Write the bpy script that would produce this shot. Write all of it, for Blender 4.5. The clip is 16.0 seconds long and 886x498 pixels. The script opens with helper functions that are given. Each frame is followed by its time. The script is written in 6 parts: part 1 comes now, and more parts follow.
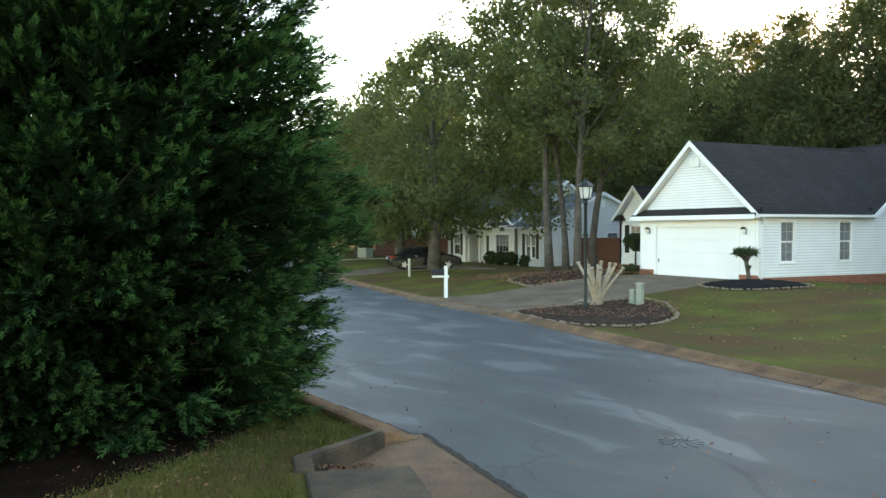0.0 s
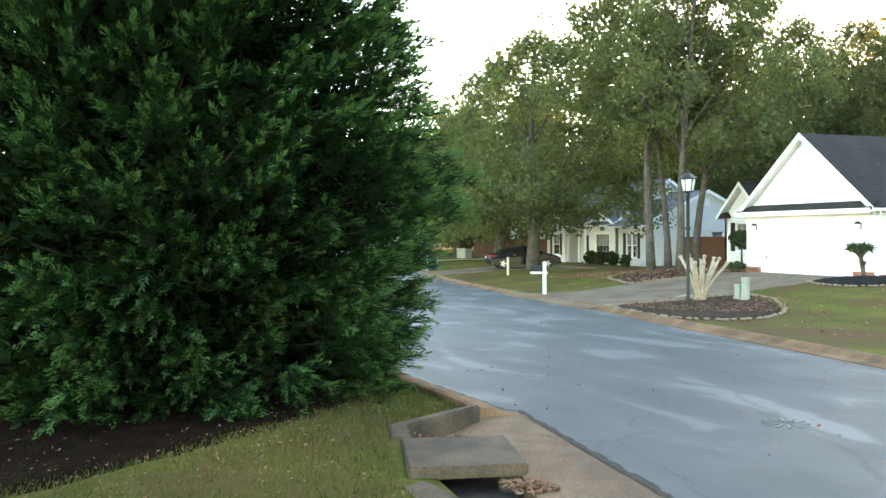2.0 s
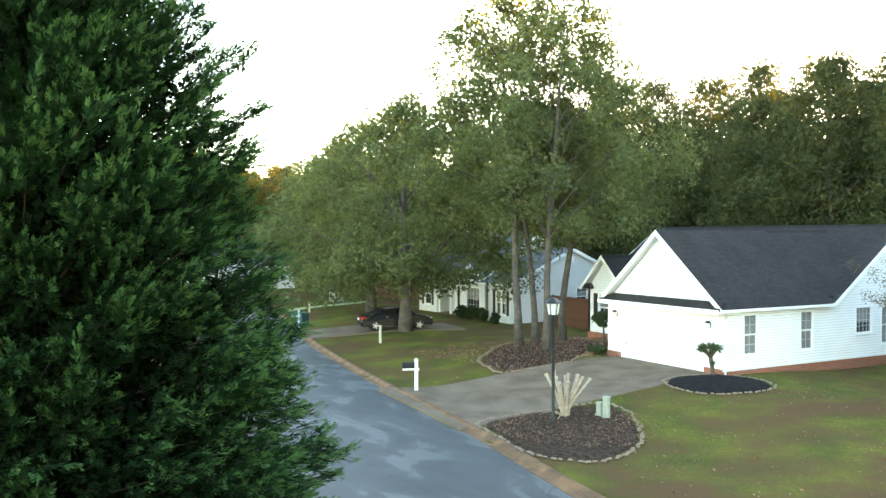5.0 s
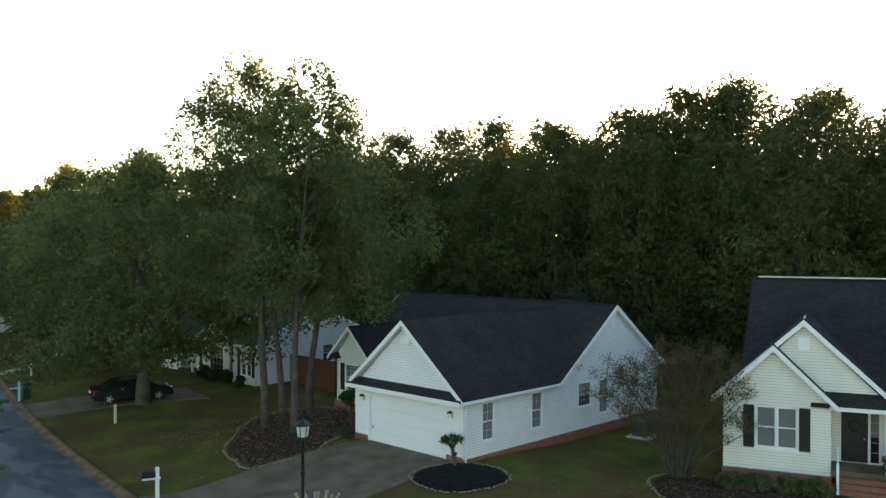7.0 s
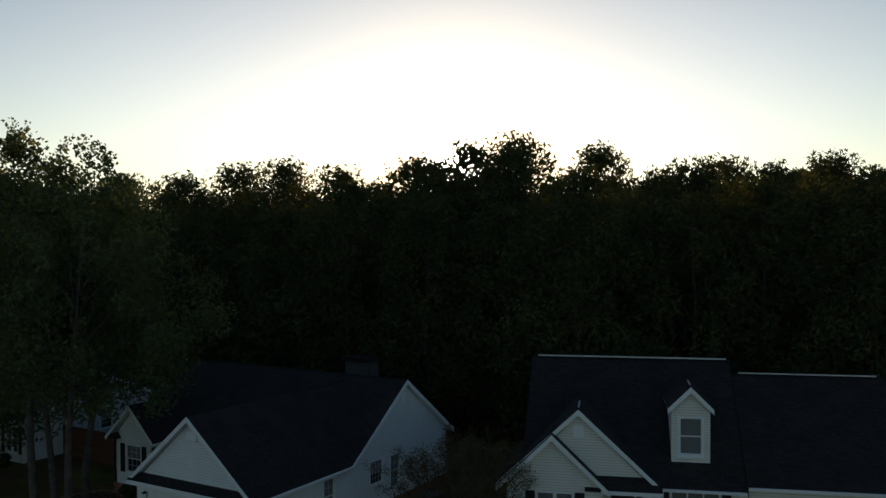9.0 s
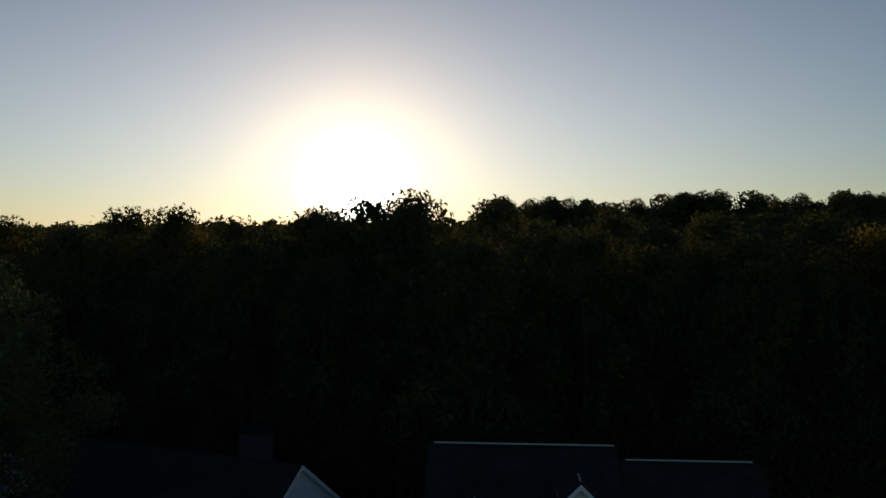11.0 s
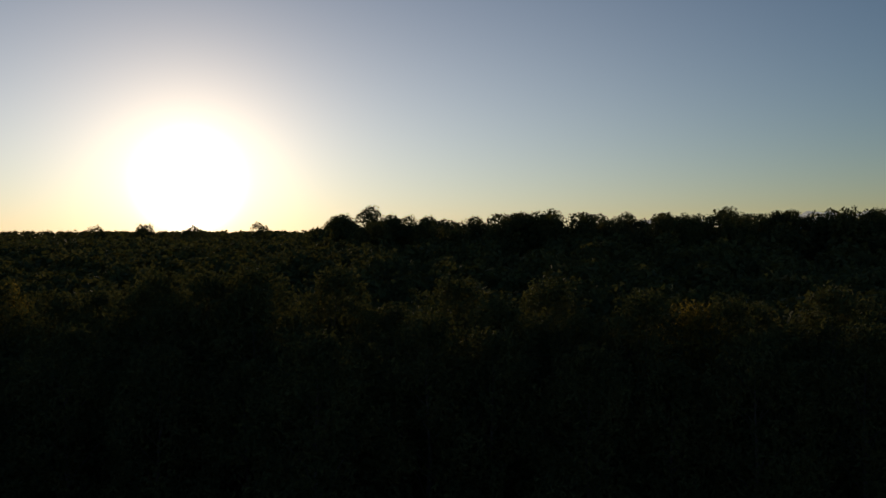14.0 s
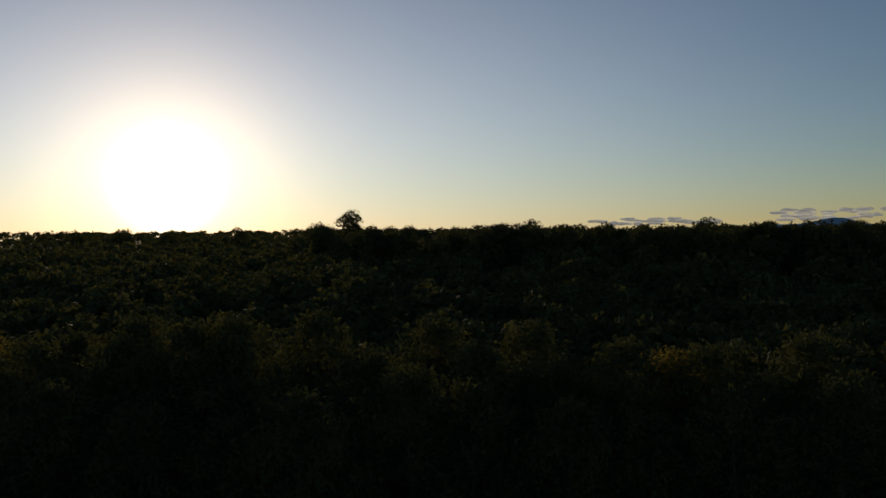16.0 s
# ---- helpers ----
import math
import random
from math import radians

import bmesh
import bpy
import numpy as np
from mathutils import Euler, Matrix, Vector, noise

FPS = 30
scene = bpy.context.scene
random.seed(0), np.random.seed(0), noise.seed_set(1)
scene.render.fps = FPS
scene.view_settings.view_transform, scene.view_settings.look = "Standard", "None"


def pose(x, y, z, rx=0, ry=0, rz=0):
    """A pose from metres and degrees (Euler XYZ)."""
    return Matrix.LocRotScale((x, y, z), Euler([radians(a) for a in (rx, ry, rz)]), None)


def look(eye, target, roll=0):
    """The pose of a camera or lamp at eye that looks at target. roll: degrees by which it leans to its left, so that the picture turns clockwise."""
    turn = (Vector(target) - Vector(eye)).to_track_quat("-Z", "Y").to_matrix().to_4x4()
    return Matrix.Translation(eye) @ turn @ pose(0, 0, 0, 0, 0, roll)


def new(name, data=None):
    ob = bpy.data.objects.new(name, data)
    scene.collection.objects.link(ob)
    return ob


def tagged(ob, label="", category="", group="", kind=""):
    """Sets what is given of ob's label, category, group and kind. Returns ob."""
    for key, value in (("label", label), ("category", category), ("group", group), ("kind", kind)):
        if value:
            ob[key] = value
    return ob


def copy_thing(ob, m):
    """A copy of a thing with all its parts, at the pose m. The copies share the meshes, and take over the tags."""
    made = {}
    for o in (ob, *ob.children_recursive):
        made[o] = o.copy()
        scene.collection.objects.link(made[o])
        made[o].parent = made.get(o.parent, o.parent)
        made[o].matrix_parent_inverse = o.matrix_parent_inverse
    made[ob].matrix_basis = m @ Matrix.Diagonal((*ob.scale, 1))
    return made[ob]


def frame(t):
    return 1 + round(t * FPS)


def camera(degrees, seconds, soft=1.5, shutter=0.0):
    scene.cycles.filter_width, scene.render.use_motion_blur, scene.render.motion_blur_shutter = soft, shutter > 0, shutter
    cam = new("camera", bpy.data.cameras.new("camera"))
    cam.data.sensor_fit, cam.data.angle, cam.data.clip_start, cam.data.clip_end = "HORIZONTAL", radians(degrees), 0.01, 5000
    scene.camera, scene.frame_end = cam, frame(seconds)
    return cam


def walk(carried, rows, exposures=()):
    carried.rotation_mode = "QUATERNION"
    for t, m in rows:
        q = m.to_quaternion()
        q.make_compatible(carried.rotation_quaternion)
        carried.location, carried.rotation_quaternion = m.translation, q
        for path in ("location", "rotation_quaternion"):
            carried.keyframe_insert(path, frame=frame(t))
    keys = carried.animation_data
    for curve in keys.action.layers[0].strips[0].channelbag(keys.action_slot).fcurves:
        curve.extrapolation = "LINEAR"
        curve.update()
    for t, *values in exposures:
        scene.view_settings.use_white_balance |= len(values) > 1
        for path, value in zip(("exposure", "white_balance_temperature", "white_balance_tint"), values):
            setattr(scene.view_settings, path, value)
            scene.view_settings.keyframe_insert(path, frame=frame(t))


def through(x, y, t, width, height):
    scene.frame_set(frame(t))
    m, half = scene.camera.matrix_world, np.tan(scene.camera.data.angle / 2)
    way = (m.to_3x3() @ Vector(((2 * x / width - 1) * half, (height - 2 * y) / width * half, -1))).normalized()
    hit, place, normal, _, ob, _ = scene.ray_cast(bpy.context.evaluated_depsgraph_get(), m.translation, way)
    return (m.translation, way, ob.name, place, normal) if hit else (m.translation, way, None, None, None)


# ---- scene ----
# The camera: a drone that rises on the spot and turns towards the low sun.
PATH = [
    (0.0, (24.60, -26.08, 2.10), 153.27, -1.25, -0.15),
    (0.5, (24.65, -26.10, 2.12), 157.21, -1.11, -0.19),
    (1.0, (24.65, -26.09, 2.05), 158.82, -1.02, -0.18),
    (1.5, (24.66, -26.08, 1.89), 159.69, -0.96, -0.19),
    (2.0, (24.68, -26.06, 1.77), 159.83, -0.95, -0.25),
    (2.5, (24.68, -26.02, 1.75), 160.87, -0.88, -0.35),
    (3.0, (24.67, -26.02, 1.98), 159.86, -0.70, -0.32),
    (3.2, (24.70, -26.04, 2.13), 159.22, -0.59, -0.22),
    (5.3, (24.89, -26.17, 6.36), 148.96, -0.91, -0.10),
    (5.5, (24.80, -26.22, 6.77), 147.10, -0.84, -0.04),
    (6.0, (24.79, -26.28, 7.63), 142.94, -0.76, -0.07),
    (6.2, (24.77, -26.28, 8.05), 140.92, -0.75, -0.13),
    (6.5, (24.79, -26.27, 8.67), 138.41, -0.79, -0.07),
    (7.0, (24.83, -26.30, 9.53), 134.65, -0.78, -0.06),
    (7.5, (24.93, -26.18, 10.62), 130.87, -0.87, -0.08),
    (8.0, (24.95, -26.18, 11.59), 127.12, -0.84, -0.14),
    (8.5, (24.91, -26.17, 12.56), 123.47, -0.93, -0.21),
    (9.0, (24.86, -26.24, 13.55), 120.99, -0.93, -0.22),
    (9.5, (24.82, -26.26, 14.49), 119.35, -0.96, -0.15),
    (9.7, (24.90, -26.21, 14.92), 118.71, -0.89, -0.10),
    (12.0, (24.82, -26.36, 19.75), 110.57, -0.86, 0.09),
    (12.5, (24.75, -26.26, 20.69), 108.81, -0.86, 0.03),
    (13.0, (24.68, -26.20, 21.61), 107.02, -0.89, -0.02),
    (13.5, (24.64, -26.19, 22.51), 105.40, -0.91, -0.10),
    (14.0, (24.62, -26.19, 23.50), 103.65, -0.93, -0.19),
    (14.5, (24.57, -26.20, 24.43), 102.09, -0.95, -0.26),
    (15.0, (24.55, -26.20, 25.38), 102.03, -1.00, -0.28),
    (15.5, (24.56, -26.21, 26.28), 102.20, -1.03, -0.30),
    (16.0, (24.61, -26.19, 27.20), 102.37, -1.09, -0.44),
]
EXPOSURES = [(0.0, 3.75, 8700, 15), (1.5, 4.5, 8900, 15), (3.2, 4.82, 9000, 15), (5.3, 4.5, 8700, 13), (6.0, 3.82, 8400, 12), (6.5, 3.05, 8100, 11), (7.0, 2.6, 8000, 11),
             (7.5, 1.8, 7800, 11), (8.0, 1.05, 7500, 11), (8.5, 0.45, 7200, 11), (9.0, 0.05, 6700, 11), (9.5, -0.42, 6200, 11), (9.7, -0.5, 6100, 11), (11.8, -1.06, 5850, 14), (16.0, -1.05, 5650, 14)]


def aimed(eye, yaw, pitch, roll):
    way = Vector((math.cos(radians(yaw)) * math.cos(radians(pitch)), math.sin(radians(yaw)) * math.cos(radians(pitch)), math.sin(radians(pitch))))
    return look(eye, Vector(eye) + way, roll)


cam = camera(54.04, 16.0)
walk(cam, [(t, aimed(eye, yaw, pitch, roll)) for t, eye, yaw, pitch, roll in PATH], EXPOSURES)

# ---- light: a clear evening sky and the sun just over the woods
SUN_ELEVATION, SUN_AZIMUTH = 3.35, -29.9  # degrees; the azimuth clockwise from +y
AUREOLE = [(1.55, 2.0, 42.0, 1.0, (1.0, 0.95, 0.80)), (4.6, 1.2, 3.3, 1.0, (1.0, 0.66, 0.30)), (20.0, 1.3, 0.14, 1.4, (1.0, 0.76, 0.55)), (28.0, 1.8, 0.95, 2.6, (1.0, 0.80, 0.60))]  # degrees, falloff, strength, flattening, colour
world = bpy.data.worlds.new("evening_sky")
scene.world = world
world.use_nodes = True
nt = world.node_tree
sky = nt.nodes.new("ShaderNodeTexSky")
sky.sky_type, sky.sun_disc = "NISHITA", False
sky.sun_elevation, sky.sun_rotation = radians(SUN_ELEVATION), radians(SUN_AZIMUTH % 360)
sky.air_density, sky.dust_density, sky.ozone_density, sky.altitude = 1.0, 0.06, 1.8, 1500
nt.links.new(sky.outputs["Color"], nt.nodes["Background"].inputs["Color"])
nt.nodes["Background"].inputs["Strength"].default_value = 0.15
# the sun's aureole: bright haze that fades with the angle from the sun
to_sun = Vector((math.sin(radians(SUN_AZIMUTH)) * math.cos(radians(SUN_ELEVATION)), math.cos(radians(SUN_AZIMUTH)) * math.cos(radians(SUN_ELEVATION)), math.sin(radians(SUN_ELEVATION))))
place_in_sky = nt.nodes.new("ShaderNodeTexCoord")


def sky_math(operation, a, b=None):
    n = nt.nodes.new("ShaderNodeMath")
    n.operation = operation
    for k, v in enumerate((a, b)):
        if v is None:
            continue
        if isinstance(v, (int, float)):
            n.inputs[k].default_value = v
        else:
            nt.links.new(v, n.inputs[k])
    return n.outputs[0]


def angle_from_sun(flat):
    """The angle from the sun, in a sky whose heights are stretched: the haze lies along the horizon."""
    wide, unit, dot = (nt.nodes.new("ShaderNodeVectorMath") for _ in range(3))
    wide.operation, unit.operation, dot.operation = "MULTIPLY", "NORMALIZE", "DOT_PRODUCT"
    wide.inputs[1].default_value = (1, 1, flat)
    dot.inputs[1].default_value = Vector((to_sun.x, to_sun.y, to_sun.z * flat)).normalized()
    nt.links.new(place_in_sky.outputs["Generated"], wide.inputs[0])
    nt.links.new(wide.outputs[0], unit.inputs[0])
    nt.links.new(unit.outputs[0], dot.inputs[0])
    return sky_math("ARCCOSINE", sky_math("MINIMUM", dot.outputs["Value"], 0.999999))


total = nt.nodes["Background"].outputs[0]
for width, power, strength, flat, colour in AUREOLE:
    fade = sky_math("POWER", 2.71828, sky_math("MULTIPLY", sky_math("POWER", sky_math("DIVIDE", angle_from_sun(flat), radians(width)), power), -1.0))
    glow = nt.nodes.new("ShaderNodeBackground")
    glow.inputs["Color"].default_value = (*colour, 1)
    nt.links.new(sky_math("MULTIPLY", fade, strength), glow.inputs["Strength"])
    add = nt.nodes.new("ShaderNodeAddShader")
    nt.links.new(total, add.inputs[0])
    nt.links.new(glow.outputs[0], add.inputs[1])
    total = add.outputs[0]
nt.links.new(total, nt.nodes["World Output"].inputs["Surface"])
sun = new("sun", bpy.data.lights.new("sun", "SUN"))
sun.data.energy, sun.data.angle, sun.data.color = 4.0, radians(0.6), (1.0, 0.70, 0.40)
sun.matrix_world = look((0, 0, 60), (60 * 0.499, -60 * 0.867, 60 - 69.2 * math.tan(radians(SUN_ELEVATION))))


# ---- materials
def material(name, colour, rough=0.8, metal=0.0, vary=0.15, scale=6.0, fine=60.0, bump=0.3, second=None, spec=0.4, depth=0.02):
    """A surface with broad and fine variation of its colour and a fine relief."""
    m = bpy.data.materials.new(name)
    m.use_nodes = True
    t = m.node_tree
    b = t.nodes["Principled BSDF"]
    b.inputs["Roughness"].default_value, b.inputs["Metallic"].default_value = rough, metal
    b.inputs["Specular IOR Level"].default_value = spec
    co = t.nodes.new("ShaderNodeTexCoord")
    n1, n2 = t.nodes.new("ShaderNodeTexNoise"), t.nodes.new("ShaderNodeTexNoise")
    for n, s in ((n1, scale), (n2, fine)):
        n.inputs["Scale"].default_value, n.inputs["Detail"].default_value = s, 4
        t.links.new(co.outputs["Object"], n.inputs["Vector"])
    ramp = t.nodes.new("ShaderNodeValToRGB")
    second = second or [c * (1 - vary) for c in colour]
    ramp.color_ramp.elements[0].position, ramp.color_ramp.elements[1].position = 0.35, 0.65
    ramp.color_ramp.elements[0].color, ramp.color_ramp.elements[1].color = (*second, 1), (*colour, 1)
    t.links.new(n1.outputs["Fac"], ramp.inputs["Fac"])
    mix = t.nodes.new("ShaderNodeMix")
    mix.data_type, mix.blend_type = "RGBA", "OVERLAY"
    mix.inputs["Factor"].default_value = vary * 1.6
    t.links.new(ramp.outputs["Color"], mix.inputs["A"])
    t.links.new(n2.outputs["Fac"], mix.inputs["B"])
    t.links.new(mix.outputs["Result"], b.inputs["Base Color"])
    if bump:
        bp = t.nodes.new("ShaderNodeBump")
        bp.inputs["Strength"].default_value, bp.inputs["Distance"].default_value = bump, depth
        t.links.new(n2.outputs["Fac"], bp.inputs["Height"])
        t.links.new(bp.outputs["Normal"], b.inputs["Normal"])
    return m


def node_of(m, kind):
    return [n for n in m.node_tree.nodes if n.bl_idname == kind][0]


def siding(name, colour, course=0.115):
    """Lapped boards: a saw-tooth relief along z with a thin joint under each board."""
    m = material(name, colour, 0.55, vary=0.06, scale=1.2, fine=30, bump=0.05)
    t = m.node_tree
    b = t.nodes["Principled BSDF"]
    co = node_of(m, "ShaderNodeTexCoord")
    sep = t.nodes.new("ShaderNodeSeparateXYZ")
    t.links.new(co.outputs["Object"], sep.inputs[0])
    div = t.nodes.new("ShaderNodeMath")
    div.operation = "DIVIDE"
    div.inputs[1].default_value = course
    fr = t.nodes.new("ShaderNodeMath")
    fr.operation = "FRACT"
    t.links.new(sep.outputs["Z"], div.inputs[0])
    t.links.new(div.outputs[0], fr.inputs[0])
    inv = t.nodes.new("ShaderNodeMath")
    inv.operation = "SUBTRACT"
    inv.inputs[0].default_value = 1.0
    t.links.new(fr.outputs[0], inv.inputs[1])
    bp = t.nodes.new("ShaderNodeBump")
    bp.inputs["Strength"].default_value, bp.inputs["Distance"].default_value = 1.0, 0.022
    t.links.new(inv.outputs[0], bp.inputs["Height"])
    joint = t.nodes.new("ShaderNodeMapRange")
    joint.inputs["From Min"].default_value, joint.inputs["From Max"].default_value = 0.74, 0.95
    joint.inputs["To Max"].default_value = 0.6
    t.links.new(inv.outputs[0], joint.inputs["Value"])
    gap = t.nodes.new("ShaderNodeMix")
    gap.data_type = "RGBA"
    gap.inputs["B"].default_value = (colour[0] * 0.3, colour[1] * 0.3, colour[2] * 0.3, 1)
    t.links.new(joint.outputs[0], gap.inputs["Factor"])
    t.links.new(node_of(m, "ShaderNodeMix").outputs["Result"], gap.inputs["A"])
    t.links.new(gap.outputs["Result"], b.inputs["Base Color"])
    t.links.new(bp.outputs["Normal"], b.inputs["Normal"])
    return m


def shingles(name, colour):
    m = material(name, colour, 0.85, vary=0.3, scale=0.7, fine=9, bump=0.0, spec=0.25)
    t = m.node_tree
    b = t.nodes["Principled BSDF"]
    co = node_of(m, "ShaderNodeTexCoord")
    br = t.nodes.new("ShaderNodeTexBrick")
    br.inputs["Scale"].default_value = 1.0
    br.inputs["Brick Width"].default_value, br.inputs["Row Height"].default_value = 0.3, 0.14
    br.inputs["Mortar Size"].default_value = 0.012
    br.inputs["Color1"].default_value, br.inputs["Color2"].default_value = (0.35, 0.35, 0.35, 1), (0.75, 0.75, 0.75, 1)
    br.inputs["Mortar"].default_value = (0.15, 0.15, 0.15, 1)
    t.links.new(co.outputs["UV"], br.inputs["Vector"])
    mix = t.nodes.new("ShaderNodeMix")
    mix.data_type, mix.blend_type = "RGBA", "OVERLAY"
    mix.inputs["Factor"].default_value = 0.55
    t.links.new(node_of(m, "ShaderNodeMix").outputs["Result"], mix.inputs["A"])
    t.links.new(br.outputs["Color"], mix.inputs["B"])
    t.links.new(mix.outputs["Result"], b.inputs["Base Color"])
    bp = t.nodes.new("ShaderNodeBump")
    bp.inputs["Strength"].default_value, bp.inputs["Distance"].default_value = 0.6, 0.015
    t.links.new(br.outputs["Color"], bp.inputs["Height"])
    t.links.new(bp.outputs["Normal"], b.inputs["Normal"])
    return m


def brickwork(name):
    m = material(name, (0.36, 0.13, 0.08), 0.85, vary=0.25, scale=3, fine=40)
    t = m.node_tree
    co = node_of(m, "ShaderNodeTexCoord")
    br = t.nodes.new("ShaderNodeTexBrick")
    br.inputs["Scale"].default_value = 1.0
    br.inputs["Brick Width"].default_value, br.inputs["Row Height"].default_value = 0.2, 0.067
    br.inputs["Mortar Size"].default_value = 0.008
    br.inputs["Color1"].default_value, br.inputs["Color2"].default_value = (0.34, 0.085, 0.042, 1), (0.20, 0.055, 0.030, 1)
    br.inputs["Mortar"].default_value = (0.26, 0.19, 0.15, 1)
    t.links.new(co.outputs["UV"], br.inputs["Vector"])
    t.links.new(br.outputs["Color"], t.nodes["Principled BSDF"].inputs["Base Color"])
    return m


def leaf(name, dark, light, through=0.35, rough=0.5, spec=0.3):
    """Foliage that lets some light through; each leaf has its own tone."""
    m = bpy.data.materials.new(name)
    m.use_nodes = True
    t = m.node_tree
    b = t.nodes["Principled BSDF"]
    b.inputs["Roughness"].default_value, b.inputs["Specular IOR Level"].default_value = rough, spec
    geo, info = t.nodes.new("ShaderNodeNewGeometry"), t.nodes.new("ShaderNodeTexCoord")
    no = t.nodes.new("ShaderNodeTexNoise")
    no.inputs["Scale"].default_value, no.inputs["Detail"].default_value = 0.35, 3
    t.links.new(info.outputs["Object"], no.inputs["Vector"])
    add = t.nodes.new("ShaderNodeMath")
    add.operation = "MULTIPLY_ADD"
    add.inputs[1].default_value = 0.55
    t.links.new(geo.outputs["Random Per Island"], add.inputs[0])
    sub = t.nodes.new("ShaderNodeMath")
    sub.operation = "MULTIPLY_ADD"
    sub.inputs[1].default_value, sub.inputs[2].default_value = 1.6, -0.6
    t.links.new(no.outputs["Fac"], sub.inputs[0])
    t.links.new(sub.outputs[0], add.inputs[2])
    ramp = t.nodes.new("ShaderNodeValToRGB")
    ramp.color_ramp.elements[0].color, ramp.color_ramp.elements[1].color = (*dark, 1), (*light, 1)
    t.links.new(add.outputs[0], ramp.inputs["Fac"])
    t.links.new(ramp.outputs["Color"], b.inputs["Base Color"])
    tr = t.nodes.new("ShaderNodeBsdfTranslucent")
    sap = t.nodes.new("ShaderNodeMix")
    sap.data_type, sap.blend_type = "RGBA", "MULTIPLY"
    sap.clamp_result = False
    sap.inputs["Factor"].default_value = 1.0
    sap.inputs["B"].default_value = (1.7, 1.45, 0.7, 1)
    t.links.new(ramp.outputs["Color"], sap.inputs["A"])
    t.links.new(sap.outputs["Result"], tr.inputs["Color"])
    mx = t.nodes.new("ShaderNodeMixShader")
    mx.inputs[0].default_value = through
    t.links.new(b.outputs[0], mx.inputs[1])
    t.links.new(tr.outputs[0], mx.inputs[2])
    t.links.new(mx.outputs[0], t.nodes["Material Output"].inputs["Surface"])
    return m


def glass(name, tint=(0.02, 0.025, 0.03)):
    m = material(name, tint, 0.05, vary=0.1, scale=1.5, fine=5, bump=0.02, spec=0.9, depth=0.004)
    t = m.node_tree
    clear, mix = t.nodes.new("ShaderNodeBsdfTransparent"), t.nodes.new("ShaderNodeMixShader")
    mix.inputs[0].default_value = 0.32
    t.links.new(clear.outputs[0], mix.inputs[1])
    t.links.new(t.nodes["Principled BSDF"].outputs[0], mix.inputs[2])
    t.links.new(mix.outputs[0], t.nodes["Material Output"].inputs["Surface"])
    return m


WHITE_SIDING = siding("white_vinyl_siding", (0.80, 0.81, 0.82))
CREAM_SIDING = siding("cream_vinyl_siding", (0.77, 0.745, 0.68))
BLUE_SIDING = siding("pale_blue_vinyl_siding", (0.68, 0.70, 0.71))
WHITE_PAINT = material("white_paint", (0.82, 0.83, 0.84), 0.5, vary=0.05, scale=2, fine=40, bump=0.05)
DOOR_PAINT = material("garage_door_paint", (0.80, 0.81, 0.83), 0.45, vary=0.04, scale=1, fine=50, bump=0.05)
ROOF_DARK = shingles("charcoal_shingles", (0.028, 0.0245, 0.0245))
ROOF_GREY = shingles("grey_shingles", (0.12, 0.125, 0.135))
BRICK = brickwork("red_brick")
GLASS = glass("window_glass")
BLINDS = material("white_blinds", (0.74, 0.76, 0.78), 0.7, vary=0.08, scale=2, fine=20, bump=0.05)
SHUTTER_BLACK = material("black_shutter_paint", (0.012, 0.012, 0.014), 0.5, vary=0.2)
DARK_METAL = material("dark_green_black_metal", (0.018, 0.024, 0.024), 0.45, 0.2, vary=0.2)
DARK_DOOR = material("dark_door_paint", (0.012, 0.012, 0.016), 0.4, vary=0.2)
CONCRETE = material("drive_concrete", (0.195, 0.142, 0.102), 0.85, vary=0.35, scale=0.9, fine=25, bump=0.25, second=(0.130, 0.090, 0.062), spec=0.15)
KERB = material("kerb_concrete", (0.23, 0.125, 0.068), 0.85, vary=0.35, scale=1.6, fine=30, bump=0.3, second=(0.115, 0.068, 0.042), spec=0.15)
DRAIN_CONCRETE = material("drain_concrete", (0.125, 0.084, 0.052), 0.75, vary=0.45, scale=2.0, fine=40, bump=0.3, second=(0.048, 0.036, 0.027), spec=0.2)
APRON_CONCRETE = material("apron_concrete", (0.215, 0.124, 0.070), 0.75, vary=0.4, scale=1.3, fine=40, bump=0.3, second=(0.115, 0.066, 0.040), spec=0.2)
MULCH = material("bark_mulch", (0.082, 0.052, 0.036), 0.95, vary=0.6, scale=7, fine=26, bump=1.0, second=(0.026, 0.016, 0.011), depth=0.05, spec=0.1)
BLACK_MULCH = material("black_mulch", (0.022, 0.019, 0.019), 0.95, vary=0.5, scale=5, fine=22, bump=1.0, second=(0.012, 0.011, 0.011), depth=0.05, spec=0.1)
STONE = material("edging_stone", (0.32, 0.24, 0.17), 0.9, vary=0.3, scale=5, fine=40, second=(0.20, 0.145, 0.10), spec=0.15)
BARK = material("grey_brown_bark", (0.115, 0.095, 0.078), 0.95, vary=0.4, scale=3, fine=14, bump=1.0, second=(0.06, 0.05, 0.042), depth=0.04)
PALE_BARK = material("pale_smooth_bark", (0.46, 0.37, 0.28), 0.8, vary=0.3, scale=5, fine=20, bump=0.4, second=(0.33, 0.26, 0.19))
CONIFER_BARK = material("conifer_bark", (0.07, 0.045, 0.03), 0.95, vary=0.4, scale=3, fine=14, bump=1.0, depth=0.04)
GREEN_BOX = material("pale_green_enamel", (0.33, 0.36, 0.30), 0.55, vary=0.15)
WORN_IRON = material("worn_iron", (0.13, 0.135, 0.135), 0.55, 0.2, vary=0.3, scale=20)
IRON = material("cast_iron", (0.10, 0.10, 0.10), 0.6, 0.5, vary=0.4, scale=20)
